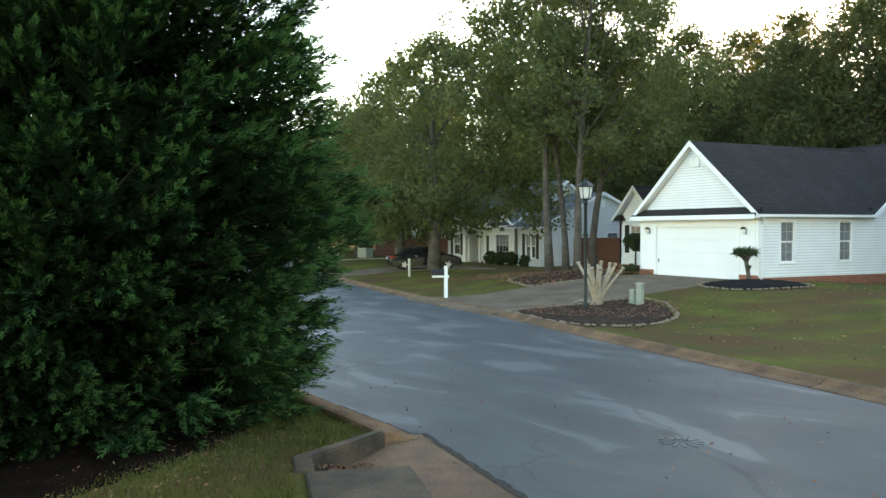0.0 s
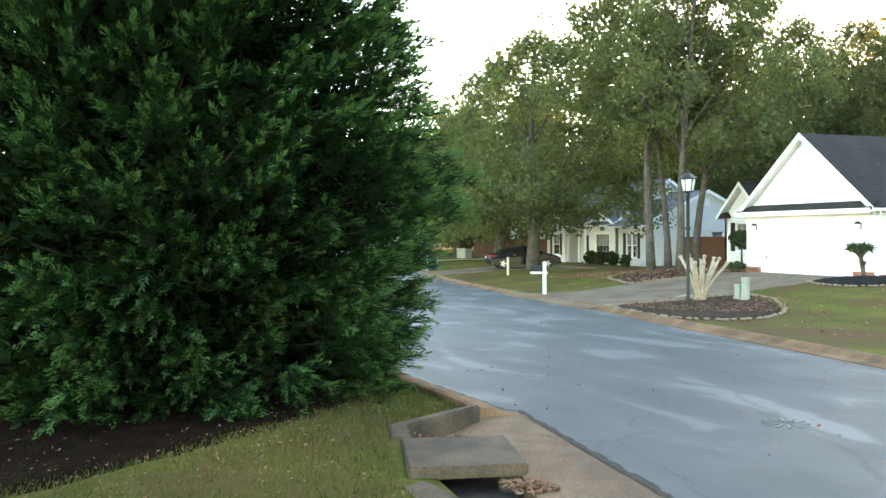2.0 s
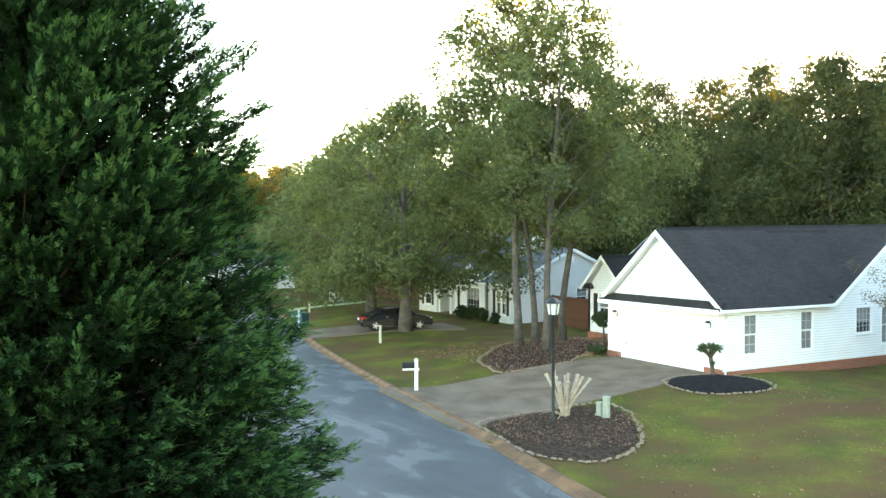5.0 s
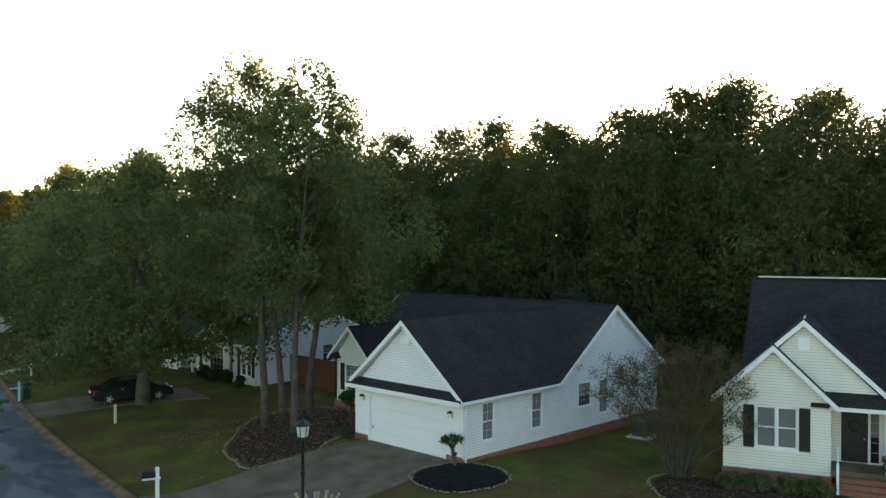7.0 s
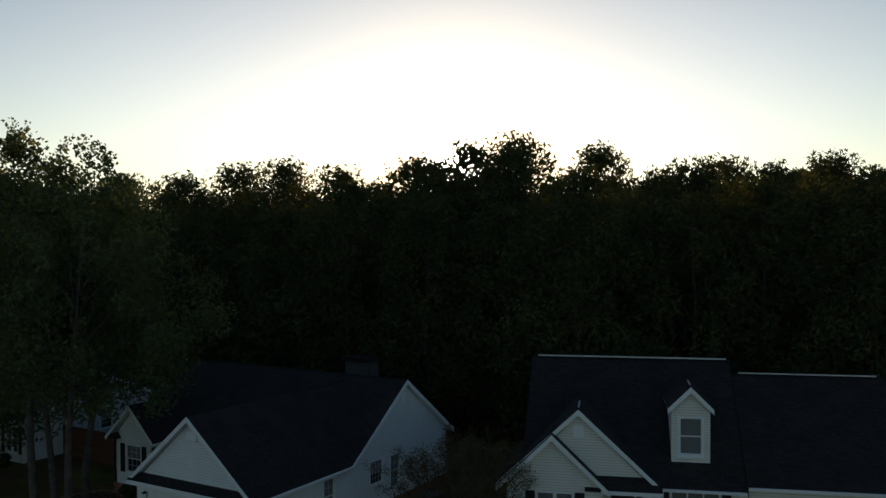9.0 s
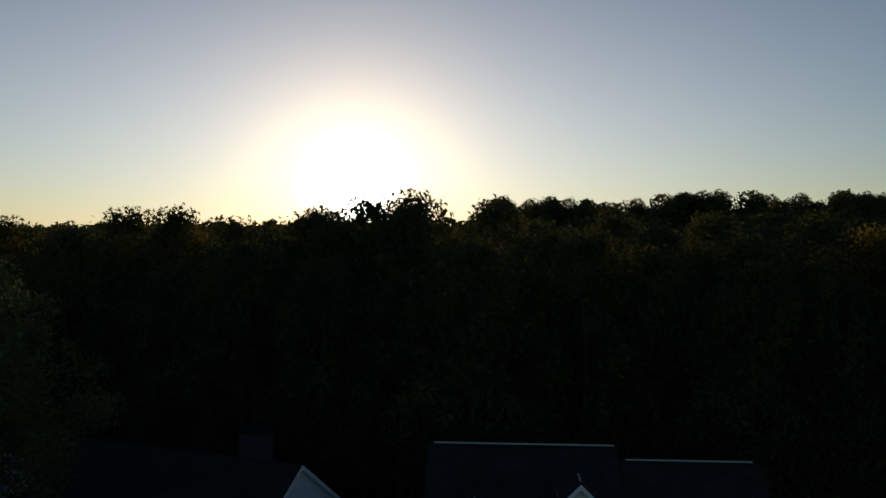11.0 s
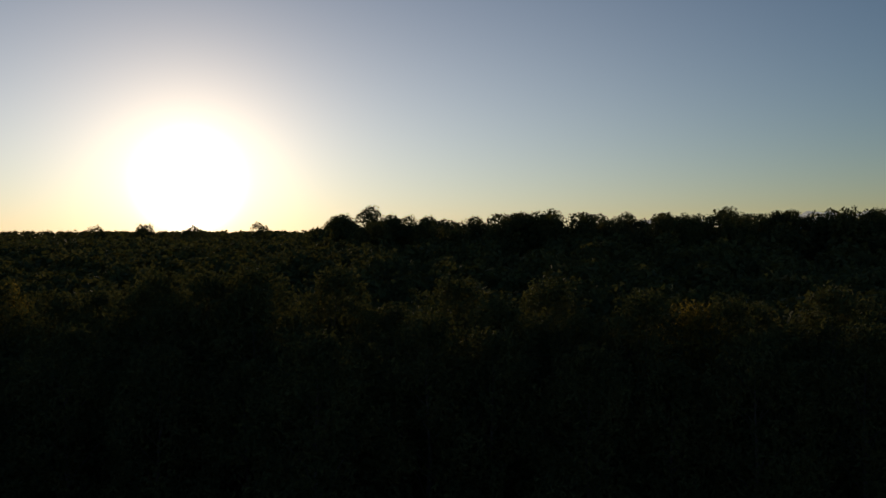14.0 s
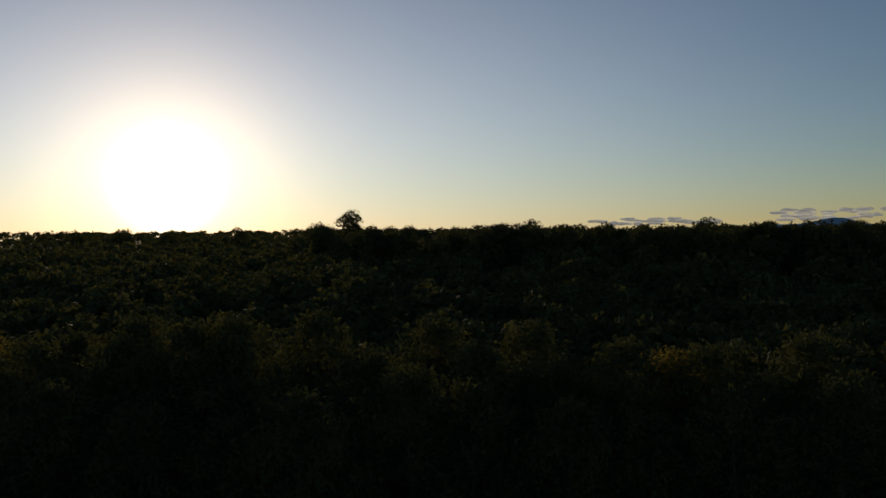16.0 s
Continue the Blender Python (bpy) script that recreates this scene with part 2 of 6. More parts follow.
CAR_PAINT = material("black_car_paint", (0.010, 0.010, 0.012), 0.25, 0.0, vary=0.1, bump=0.0, spec=0.35)
CAR_GLASS = glass("car_glass", (0.01, 0.012, 0.014))
RUBBER = material("tyre_rubber", (0.018, 0.018, 0.018), 0.85, vary=0.2)
RIM = material("alloy_rim", (0.6, 0.6, 0.62), 0.3, 0.8, vary=0.1, bump=0.0)
RED_LENS = material("red_lens", (0.45, 0.02, 0.02), 0.15, vary=0.1, bump=0.0)
CLEAR_LENS = material("clear_lens", (0.7, 0.7, 0.7), 0.1, vary=0.1, bump=0.0)
FENCE_WOOD = material("red_brown_stained_wood", (0.13, 0.055, 0.035), 0.8, vary=0.35, scale=3, fine=25)
MAILBOX_BLACK = material("black_mailbox_metal", (0.014, 0.015, 0.018), 0.45, 0.3, vary=0.2)
BIN_GREEN = material("dark_teal_plastic", (0.02, 0.07, 0.08), 0.5, vary=0.15)
BLUE_PLASTIC = material("pale_blue_plastic", (0.35, 0.52, 0.62), 0.5, vary=0.1)
FROSTED = material("frosted_lamp_glass", (0.72, 0.72, 0.68), 0.35, vary=0.05, bump=0.0)
AC_GREY = material("grey_metal_casing", (0.10, 0.105, 0.11), 0.5, 0.4, vary=0.2)
LEAF_CONIFER = leaf("cypress_foliage", (0.0045, 0.017, 0.006), (0.017, 0.052, 0.018), 0.12, 0.75, 0.1)
LEAF_OAK = leaf("oak_foliage", (0.050, 0.078, 0.036), (0.160, 0.185, 0.088), 0.45, 0.65, 0.2)
LEAF_WOODS = leaf("woods_foliage", (0.034, 0.050, 0.024), (0.110, 0.112, 0.046), 0.22, 0.85, 0.05)
LEAF_AUTUMN = leaf("turning_foliage", (0.085, 0.080, 0.022), (0.20, 0.165, 0.040), 0.4, 0.8, 0.1)
LEAF_MYRTLE = leaf("thin_reddish_foliage", (0.050, 0.045, 0.022), (0.14, 0.10, 0.05), 0.4)
LEAF_SHRUB = leaf("shrub_foliage", (0.016, 0.034, 0.012), (0.060, 0.095, 0.032), 0.25)
LEAF_FALLEN = leaf("fallen_leaves", (0.12, 0.050, 0.028), (0.34, 0.17, 0.10), 0.1, 0.8)
GRASS_BLADE = leaf("grass_blades", (0.034, 0.044, 0.010), (0.115, 0.120, 0.030), 0.35, 0.6)


def lawn_material():
    m = material("lawn", (0.126, 0.122, 0.020), 0.95, vary=0.4, scale=0.5, fine=11, bump=0.9, second=(0.062, 0.068, 0.016), depth=0.05, spec=0.1)
    t = m.node_tree
    co = node_of(m, "ShaderNodeTexCoord")
    no = t.nodes.new("ShaderNodeTexNoise")
    no.inputs["Scale"].default_value, no.inputs["Detail"].default_value, no.inputs["Roughness"].default_value = 0.22, 7, 0.65
    t.links.new(co.outputs["Object"], no.inputs["Vector"])
    ramp = t.nodes.new("ShaderNodeValToRGB")
    ramp.color_ramp.elements[0].position, ramp.color_ramp.elements[1].position = 0.44, 0.60
    t.links.new(no.outputs["Fac"], ramp.inputs["Fac"])
    mix = t.nodes.new("ShaderNodeMix")
    mix.data_type = "RGBA"
    mix.inputs["B"].default_value = (0.112, 0.060, 0.027, 1)
    t.links.new(ramp.outputs["Color"], mix.inputs["Factor"])
    t.links.new(node_of(m, "ShaderNodeMix").outputs["Result"], mix.inputs["A"])
    b = t.nodes["Principled BSDF"]
    t.links.new(mix.outputs["Result"], b.inputs["Base Color"])
    return m


def asphalt_material():
    """Blue-grey asphalt with pale worn tracks and damp, glossier patches."""
    m = material("asphalt", (0.064, 0.072, 0.075), 0.7, vary=0.3, scale=0.6, fine=70, bump=0.4, second=(0.047, 0.055, 0.058), depth=0.008)
    t = m.node_tree
    b = t.nodes["Principled BSDF"]
    co = node_of(m, "ShaderNodeTexCoord")
    mp = t.nodes.new("ShaderNodeMapping")
    mp.inputs["Rotation"].default_value = (0, 0, radians(12))
    mp.inputs["Scale"].default_value = (0.22, 0.5, 1)
    t.links.new(co.outputs["Object"], mp.inputs["Vector"])
    no = t.nodes.new("ShaderNodeTexNoise")
    no.inputs["Scale"].default_value, no.inputs["Detail"].default_value, no.inputs["Distortion"].default_value = 1.5, 8, 0.7
    t.links.new(mp.outputs[0], no.inputs["Vector"])
    ramp = t.nodes.new("ShaderNodeValToRGB")
    ramp.color_ramp.elements[0].position, ramp.color_ramp.elements[1].position = 0.555, 0.60
    t.links.new(no.outputs["Fac"], ramp.inputs["Fac"])
    mix = t.nodes.new("ShaderNodeMix")
    mix.data_type = "RGBA"
    mix.inputs["B"].default_value = (0.098, 0.108, 0.111, 1)
    t.links.new(ramp.outputs["Color"], mix.inputs["Factor"])
    t.links.new(node_of(m, "ShaderNodeMix").outputs["Result"], mix.inputs["A"])
    # thin wandering cracks
    far, vor, wob = t.nodes.new("ShaderNodeVectorMath"), t.nodes.new("ShaderNodeTexVoronoi"), t.nodes.new("ShaderNodeTexNoise")
    wob.inputs["Scale"].default_value, wob.inputs["Detail"].default_value = 0.9, 4
    far.operation = "MULTIPLY_ADD"
    far.inputs[1].default_value = (1.1, 1.1, 0)
    t.links.new(co.outputs["Object"], wob.inputs["Vector"])
    t.links.new(wob.outputs["Color"], far.inputs[0])
    t.links.new(co.outputs["Object"], far.inputs[2])
    vor.feature = "DISTANCE_TO_EDGE"
    vor.inputs["Scale"].default_value = 0.2
    t.links.new(far.outputs[0], vor.inputs["Vector"])
    line = t.nodes.new("ShaderNodeMapRange")
    line.inputs["From Min"].default_value, line.inputs["From Max"].default_value = 0.001, 0.005
    line.inputs["To Min"].default_value, line.inputs["To Max"].default_value = 0.55, 0.0
    t.links.new(vor.outputs["Distance"], line.inputs["Value"])
    cracked = t.nodes.new("ShaderNodeMix")
    cracked.data_type = "RGBA"
    cracked.inputs["B"].default_value = (0.024, 0.026, 0.028, 1)
    t.links.new(line.outputs[0], cracked.inputs["Factor"])
    t.links.new(mix.outputs["Result"], cracked.inputs["A"])
    t.links.new(cracked.outputs["Result"], b.inputs["Base Color"])
    r2 = t.nodes.new("ShaderNodeMapRange")
    r2.inputs["From Min"].default_value, r2.inputs["From Max"].default_value = 0.35, 0.7
    r2.inputs["To Min"].default_value, r2.inputs["To Max"].default_value = 0.68, 0.52
    b.inputs["Specular IOR Level"].default_value = 0.3
    t.links.new(no.outputs["Fac"], r2.inputs["Value"])
    t.links.new(r2.outputs[0], b.inputs["Roughness"])
    return m


LAWN = lawn_material()
ASPHALT = asphalt_material()


# ---- building helpers
def part(name, bm, mat, parent=None, label="", smooth=False):
    """Links a bmesh as one mesh object, under a thing or a part."""
    me = bpy.data.meshes.new(name)
    bm.to_mesh(me)
    bm.free()
    if smooth:
        me.shade_smooth()
    me.materials.append(mat)
    ob = new(name, me)
    ob.parent = parent
    if label:
        tagged(ob, label)
    return ob


def thing(name, m, label, category, group="", kind=""):
    ob = new(name)
    ob.matrix_world = m
    return tagged(ob, label, category, group, kind)


def box(bm, x0, x1, y0, y1, z0, z1, m=None):
    vs = [bm.verts.new(Vector(p) if m is None else m @ Vector(p)) for p in
          ((x0, y0, z0), (x1, y0, z0), (x1, y1, z0), (x0, y1, z0), (x0, y0, z1), (x1, y0, z1), (x1, y1, z1), (x0, y1, z1))]
    for f in ((3, 2, 1, 0), (4, 5, 6, 7), (0, 1, 5, 4), (1, 2, 6, 5), (2, 3, 7, 6), (3, 0, 4, 7)):
        bm.faces.new([vs[i] for i in f])
    return bm


def boxed(*a, bevel=0.0):
    bm = box(bmesh.new(), *a)
    if bevel:
        bmesh.ops.bevel(bm, geom=bm.edges[:], offset=bevel, segments=2, affect="EDGES", profile=0.6)
    return bm


def prism(bm, outline, d0, d1, axis="y"):
    """A solid with the outline (a list of pairs) from d0 to d1 along the axis."""
    put = (lambda p, d: Vector((p[0], d, p[1]))) if axis == "y" else (lambda p, d: Vector((d, p[0], p[1]))) if axis == "x" else (lambda p, d: Vector((p[0], p[1], d)))
    a = [bm.verts.new(put(p, d0)) for p in outline]
    b = [bm.verts.new(put(p, d1)) for p in outline]
    n = len(outline)
    bm.faces.new(a)
    bm.faces.new(b[::-1])
    for i in range(n):
        bm.faces.new((a[i], b[i], b[(i + 1) % n], a[(i + 1) % n]))
    bmesh.ops.recalc_face_normals(bm, faces=bm.faces[:])
    return bm


def tube(bm, pts, radii, sides=8, cap=True):
    rings = []
    for i, p in enumerate(pts):
        p = Vector(p)
        d = (Vector(pts[min(i + 1, len(pts) - 1)]) - Vector(pts[max(i - 1, 0)])).normalized()
        s = d.orthogonal().normalized() if not rings else (side - d * side.dot(d)).normalized()
        side = s
        u = d.cross(s)
        rings.append([bm.verts.new(p + (s * math.cos(k * math.tau / sides) + u * math.sin(k * math.tau / sides)) * radii[i]) for k in range(sides)])
    for r, q in zip(rings, rings[1:]):
        for k in range(sides):
            bm.faces.new((r[k], r[(k + 1) % sides], q[(k + 1) % sides], q[k]))
    if cap:
        bm.faces.new(rings[0][::-1])
        bm.faces.new(rings[-1])
    return bm


def lathe(bm, profile, sides=16, x=0, y=0):
    """profile: pairs of radius and height."""
    return tube(bm, [(x, y, z) for r, z in profile], [max(r, 0.001) for r, z in profile], sides)


def lay_uv(ob):
    """UVs in metres on each face: along its level direction and up its slope."""
    me = ob.data
    uv = me.uv_layers.new(name="metres").data
    for p in me.polygons:
        n = p.normal
        a = Vector((0, 0, 1)).cross(n)
        a = a.normalized() if a.length > 1e-3 else Vector((1, 0, 0))
        b = n.cross(a)
        for li in p.loop_indices:
            co = me.vertices[me.loops[li].vertex_index].co
            uv[li].uv = (co.dot(a), co.dot(b))
    return ob


def soup(name, verts, corners, mat, parent=None, label="", kind=""):
    """A mesh of many loose faces with the same number of corners, from arrays."""
    me = bpy.data.meshes.new(name)
    n = len(verts)
    me.vertices.add(n)
    me.vertices.foreach_set("co", np.ascontiguousarray(verts, dtype=np.float32).ravel())
    me.loops.add(n)
    me.loops.foreach_set("vertex_index", np.arange(n, dtype=np.int32))
    me.polygons.add(n // corners)
    me.polygons.foreach_set("loop_start", np.arange(0, n, corners, dtype=np.int32))
    me.update(calc_edges=True)
    me.materials.append(mat)
    ob = new(name, me)
    ob.parent = parent
    tagged(ob, label, kind=kind)
    return ob


def smooth_step(u):
    u = min(max(u, 0.0), 1.0)
    return u * u * (3 - 2 * u)


def ground_z(x, y):
    """The lie of the land: the street falls to the west, the plots stand a little above it."""
    r = -0.58 + 0.0145 * min(max(x, -90), 60)
    up, east = smooth_step((y + 10.5) / 9.5), smooth_step((x + 16) / 8)
    z = r + (0.03 - r) * up * east + (-0.25 - r) * up * (1 - east) * 0.8
    z -= 0.28 * smooth_step((y - 1) / 7) * smooth_step((x + 1.5) / 1.5) * (1 - smooth_step((x - 8) / 6))  # a shallow swale beside the white house
    z += 0.14 * math.exp(-((x - 16.3) / 1.5) ** 2) * smooth_step((-22.75 - 0.25 * (x - 15.5) - y) / 0.5) * smooth_step((y + 26.5) / 2)  # the lawn comes up to the drain
    return z + 1.2 * smooth_step((y - 60) / 140)


# ---- ground, street, kerbs, drives and beds
NORTH = [(-95, 8.0), (-80, 4.5), (-61, -0.3), (-43, -4.4), (-26, -8.0), (-16, -9.8), (-5, -11.5), (2, -12.5), (7, -13.45), (14, -14.6), (22, -15.9), (35, -17.6), (60, -19)]
SOUTH = [(-95, 1.5), (-80, -2.0), (-61, -6.5), (-43, -10.8), (-26, -14.6), (-16, -16.6), (-5, -18.6), (2, -20.0), (7, -21.2), (11, -21.9), (15, -21.72), (19, -22.1), (28, -23.2), (35, -23.8), (60, -26)]


def along(points, x):
    """A smooth curve through the points, as y over x."""
    xs, ys = [p[0] for p in points], [p[1] for p in points]
    i = max(0, min(len(xs) - 2, int(np.searchsorted(xs, x)) - 1))
    def slope(k):
        a, b = max(k - 1, 0), min(k + 1, len(xs) - 1)
        return (ys[b] - ys[a]) / (xs[b] - xs[a])
    h = xs[i + 1] - xs[i]
    u = (x - xs[i]) / h
    return ((2 * u**3 - 3 * u**2 + 1) * ys[i] + (u**3 - 2 * u**2 + u) * h * slope(i) + (-2 * u**3 + 3 * u**2) * ys[i + 1] + (u**3 - u**2) * h * slope(i + 1))


def sheet(name, rows, mat, across=8, lift=0.0, thick=0.0, kind="structure", label="", category="", under=False):
    """A surface between pairs of points (left, right) that follows the ground."""
    bm = bmesh.new()
    grid = []
    for l, r in rows:
        line = []
        for k in range(across + 1):
            x, y = l[0] + (r[0] - l[0]) * k / across, l[1] + (r[1] - l[1]) * k / across
            line.append(bm.verts.new((x, y, ground_z(x, y) + lift)))
        grid.append(line)
    for a, b in zip(grid, grid[1:]):
        for k in range(across):
            bm.faces.new((a[k], a[k + 1], b[k + 1], b[k]))
    if thick:
        rim = [v for v in grid[0]] + [g[-1] for g in grid[1:]] + grid[-1][-2::-1] + [g[0] for g in grid[-2:0:-1]]
        low = [bm.verts.new(v.co - Vector((0, 0, thick))) for v in rim]
        for k in range(len(rim)):
            bm.faces.new((rim[k], rim[(k + 1) % len(rim)], low[(k + 1) % len(rim)], low[k]))
    bmesh.ops.recalc_face_normals(bm, faces=bm.faces[:])
    if sum(f.normal.z for f in bm.faces) < 0:
        bmesh.ops.reverse_faces(bm, faces=bm.faces[:])
    return tagged(part(name, bm, mat, smooth=False), label, category, kind=kind)


def in_street(x, y):
    return -95 < x < 60 and along(SOUTH, x) - 0.1 < y < along(NORTH, x) + 0.1


def build_ground():
    def axis(lo, hi, fine_lo, fine_hi, fine, coarse):
        out, v = [], fine_lo
        while v <= fine_hi:
            out.append(v)
            v += fine
        step, v = fine, fine_hi
        while v < hi:
            step = min(step * 1.35, coarse)
            v += step
            out.append(v)
        step, v = fine, fine_lo
        while v > lo:
            step = min(step * 1.35, coarse)
            v -= step
            out.insert(0, v)
        return out
    xs, ys = axis(-2600, 2600, -45, 32, 0.7, 260), axis(-600, 4200, -30, 20, 0.7, 260)
    xs = sorted(set(xs + [15.13 + 0.25 * k for k in range(16)]))
    ys = sorted(set(ys + [-24.33 + 0.15 * k for k in range(18)]))
    bm = bmesh.new()
    grid = []
    for y in ys:
        line = []
        for x in xs:
            z = ground_z(x, y) + 0.015
            if in_street(x, y):
                z -= 0.28
            elif abs(x) < 60 and abs(y) < 40:
                z += 0.03 * noise.noise((x * 0.4, y * 0.4, 0)) - 0.01
            if 15.2 < x < 20.2 and -23.5 < y < -21.3 and y > float(np.interp(x, [15.2, 16.1, 17.8, 18.4, 20.2], [-22.1, -23.5, -23.8, -23.85, -23.2])):
                z -= 0.32 if x < 18.5 else 0.14
            line.append(bm.verts.new((x, y, z)))
        grid.append(line)
    for a, b in zip(grid, grid[1:]):
        for k in range(len(xs) - 1):
            bm.faces.new((a[k], a[k + 1], b[k + 1], b[k]))
    return tagged(part("ground", bm, LAWN, smooth=True), "green and yellowing lawn with brown fallen-leaf patches", "lawn", kind="structure")


build_ground()
steps = [-95 + 1.0 * i for i in range(156)]
sheet("road", [((x, along(SOUTH, x)), (x, along(NORTH, x))) for x in steps], ASPHALT, 8, -0.04, label="blue-grey asphalt street with worn pale patches", category="road")


def kerb_run(name, points, x0, x1, side, label):
    """A low rolled kerb in pieces about 3 m long with open joints; side +1: the land lies at greater y."""
    holder = thing(name, Matrix(), label, "kerb", kind="structure")
    profile = ((-0.03, -0.2), (-0.03, -0.025), (0.16, 0.0), (0.30, 0.085), (0.42, 0.095), (0.47, 0.08), (0.47, -0.2))
    x = x0
    while x < x1 - 0.1:
        e = min(x + 3.0, x1)
        bm = bmesh.new()
        rings = []
        n = 4
        for k in range(n + 1):
            px = x + 0.012 + (e - x - 0.024) * k / n
            d = (along(points, px + 0.1) - along(points, px - 0.1)) / 0.2
            t = Vector((1, d, 0)).normalized()
            nrm = Vector((-t.y, t.x, 0)) * side
            base = Vector((px, along(points, px), 0))
            ring = []
            for o, h in profile:
                q = base + nrm * o
                ring.append(bm.verts.new((q.x, q.y, ground_z(q.x, q.y) + h)))
            rings.append(ring)
        for a, b in zip(rings, rings[1:]):
            for k in range(len(profile)):
                bm.faces.new((a[k], a[(k + 1) % len(profile)], b[(k + 1) % len(profile)], b[k]))
        bm.faces.new(rings[0])
        bm.faces.new(rings[-1])
        bmesh.ops.recalc_face_normals(bm, faces=bm.faces[:])
        part("kerb_stone", bm, KERB, holder)
        x = e
    return holder


kerb_run("kerb_north", NORTH, -60, 40, 1, "brown-stained concrete kerb along the street")
kerb_run("kerb_south", SOUTH, -40, 15.3, -1, "worn concrete kerb beside the lawn")

# the drives
rows = []
for i in range(25):
    u = i / 24
    y = -12.2 + 12.25 * u
    flare = 0.9 * (1 - smooth_step(u * 4))
    rows.append(((-6.75 - flare + 0.35 * smooth_step((u - 0.55) * 3), y + 0.75 * (1 - u)), (0.05 + flare * 0.9 - 0.75 * smooth_step((u - 0.7) * 3.4), y - 0.25 * (1 - u))))
sheet("driveway", rows, CONCRETE, 8, 0.05, 0.2, label="stained grey concrete driveway in front of the garage", category="driveway")
sheet("driveway", [((-31.2 + 4.0 * u, -7.2 + 9.5 * u), (-26.9 + 4.0 * u, -7.9 + 9.5 * u)) for u in [k / 12 for k in range(13)]], CONCRETE, 4, 0.05, 0.2, label="brown-grey concrete driveway under the parked car", category="driveway")
sheet("pavement", [((-44.0 - 5 * u, -3.9 + 10 * u), (-43.0 - 5 * u, -3.7 + 10 * u)) for u in [k / 8 for k in range(9)]], material("pale_path_concrete", (0.42, 0.46, 0.26), 0.8), 2, 0.05, 0.1, label="narrow pale path across the far lawn", category="path")

# the patch of concrete in the gutter and the storm drain
rows = []
for k in range(13):
    x = 15.05 + 5.3 * k / 12
    rows.append(((x, -21.55 - 0.12 * (x - 15.05)), (x + 0.1, float(np.interp(x, [15.05, 15.6, 17.0, 18.0, 20.4], [-22.15, -22.34, -22.64, -22.88, -23.5])))))
sheet("gutter_apron", rows, APRON_CONCRETE, 5, -0.028, 0.2, label="stained concrete apron round the storm drain", category="pavement")


seam = random.Random(6)
rows = []
for k in range(110):
    x = 9.0 + 11.2 * k / 109
    y = along(SOUTH, x) - 0.02 if x < 15.05 else -21.55 - 0.12 * (x - 15.05)
    w = 0.025 + 0.05 * seam.random()
    rows.append(((x, y + w), (x, y - 0.02 - 0.03 * seam.random())))
sheet("trim", rows, material("gutter_dirt", (0.035, 0.028, 0.022), 0.9, vary=0.5, scale=8), 1, -0.022, label="dark broken seam of dirt between asphalt and gutter", category="gutter")


def storm_drain():
    d = thing("storm_drain", Matrix(), "weathered concrete storm drain with an open throat", "drain")
    def slab(cs, z0, z1):
        bm = prism(bmesh.new(), cs, z0, z1, "z")
        bmesh.ops.bevel(bm, geom=bm.edges[:], offset=0.018, segments=2, affect="EDGES")
        return bm
    part("lid", slab([(17.74, -23.83), (17.95, -22.81), (16.90, -22.56), (16.64, -23.56)], -0.31, -0.20), DRAIN_CONCRETE, d)
    part("wing_wall", slab([(16.64, -23.66), (16.05, -23.50), (15.36, -22.30), (15.46, -22.22), (16.16, -23.33), (16.64, -23.45)], -0.62, -0.195), DRAIN_CONCRETE, d)
    part("wing_wall", slab([(17.68, -23.92), (17.72, -23.72), (18.36, -23.60), (18.40, -23.98)], -0.62, -0.29), DRAIN_CONCRETE, d)
    part("side_wall", slab([(16.66, -23.62), (16.68, -23.53), (17.73, -23.80), (17.73, -23.88)], -0.95, -0.312), DRAIN_CONCRETE, d)
    part("support", slab([(17.80, -23.02), (17.93, -22.86), (17.60, -22.76), (17.52, -22.92)], -0.8, -0.312), DRAIN_CONCRETE, d)
    part("back_wall", slab([(16.72, -23.5), (16.96, -22.62), (17.08, -22.66), (16.84, -23.54)], -0.95, -0.312), DRAIN_CONCRETE, d)
    part("throat_floor", slab([(16.1, -23.45), (15.5, -22.3), (17.0, -22.7), (17.9, -22.9), (18.6, -23.05), (18.4, -23.9), (17.7, -23.9), (16.6, -23.6)], -0.75, -0.46), material("silt", (0.05, 0.035, 0.025), 0.95, vary=0.4), d)
    bm = bmesh.new()
    for q in (((15.50, -22.26, -0.375), (16.10, -22.42, -0.375), (16.88, -22.60, -0.375)), ((15.62, -22.50, -0.41), (16.2, -22.95, -0.43), (16.70, -23.1, -0.44)), ((15.80, -22.78, -0.45), (16.25, -23.35, -0.455), (16.66, -23.46, -0.455))):
        for p in q:
            bm.verts.new(p)
    bm.verts.ensure_lookup_table()
    for r in (0, 1):
        for c in (0, 1):
            bm.faces.new([bm.verts[i] for i in (r * 3 + c, r * 3 + c + 1, r * 3 + c + 4, r * 3 + c + 3)])
    bmesh.ops.recalc_face_normals(bm, faces=bm.faces[:])
    bmesh.ops.solidify(bm, geom=bm.faces[:], thickness=0.05)
    part("sloping_gutter", bm, APRON_CONCRETE, d)
    return d


storm_drain()


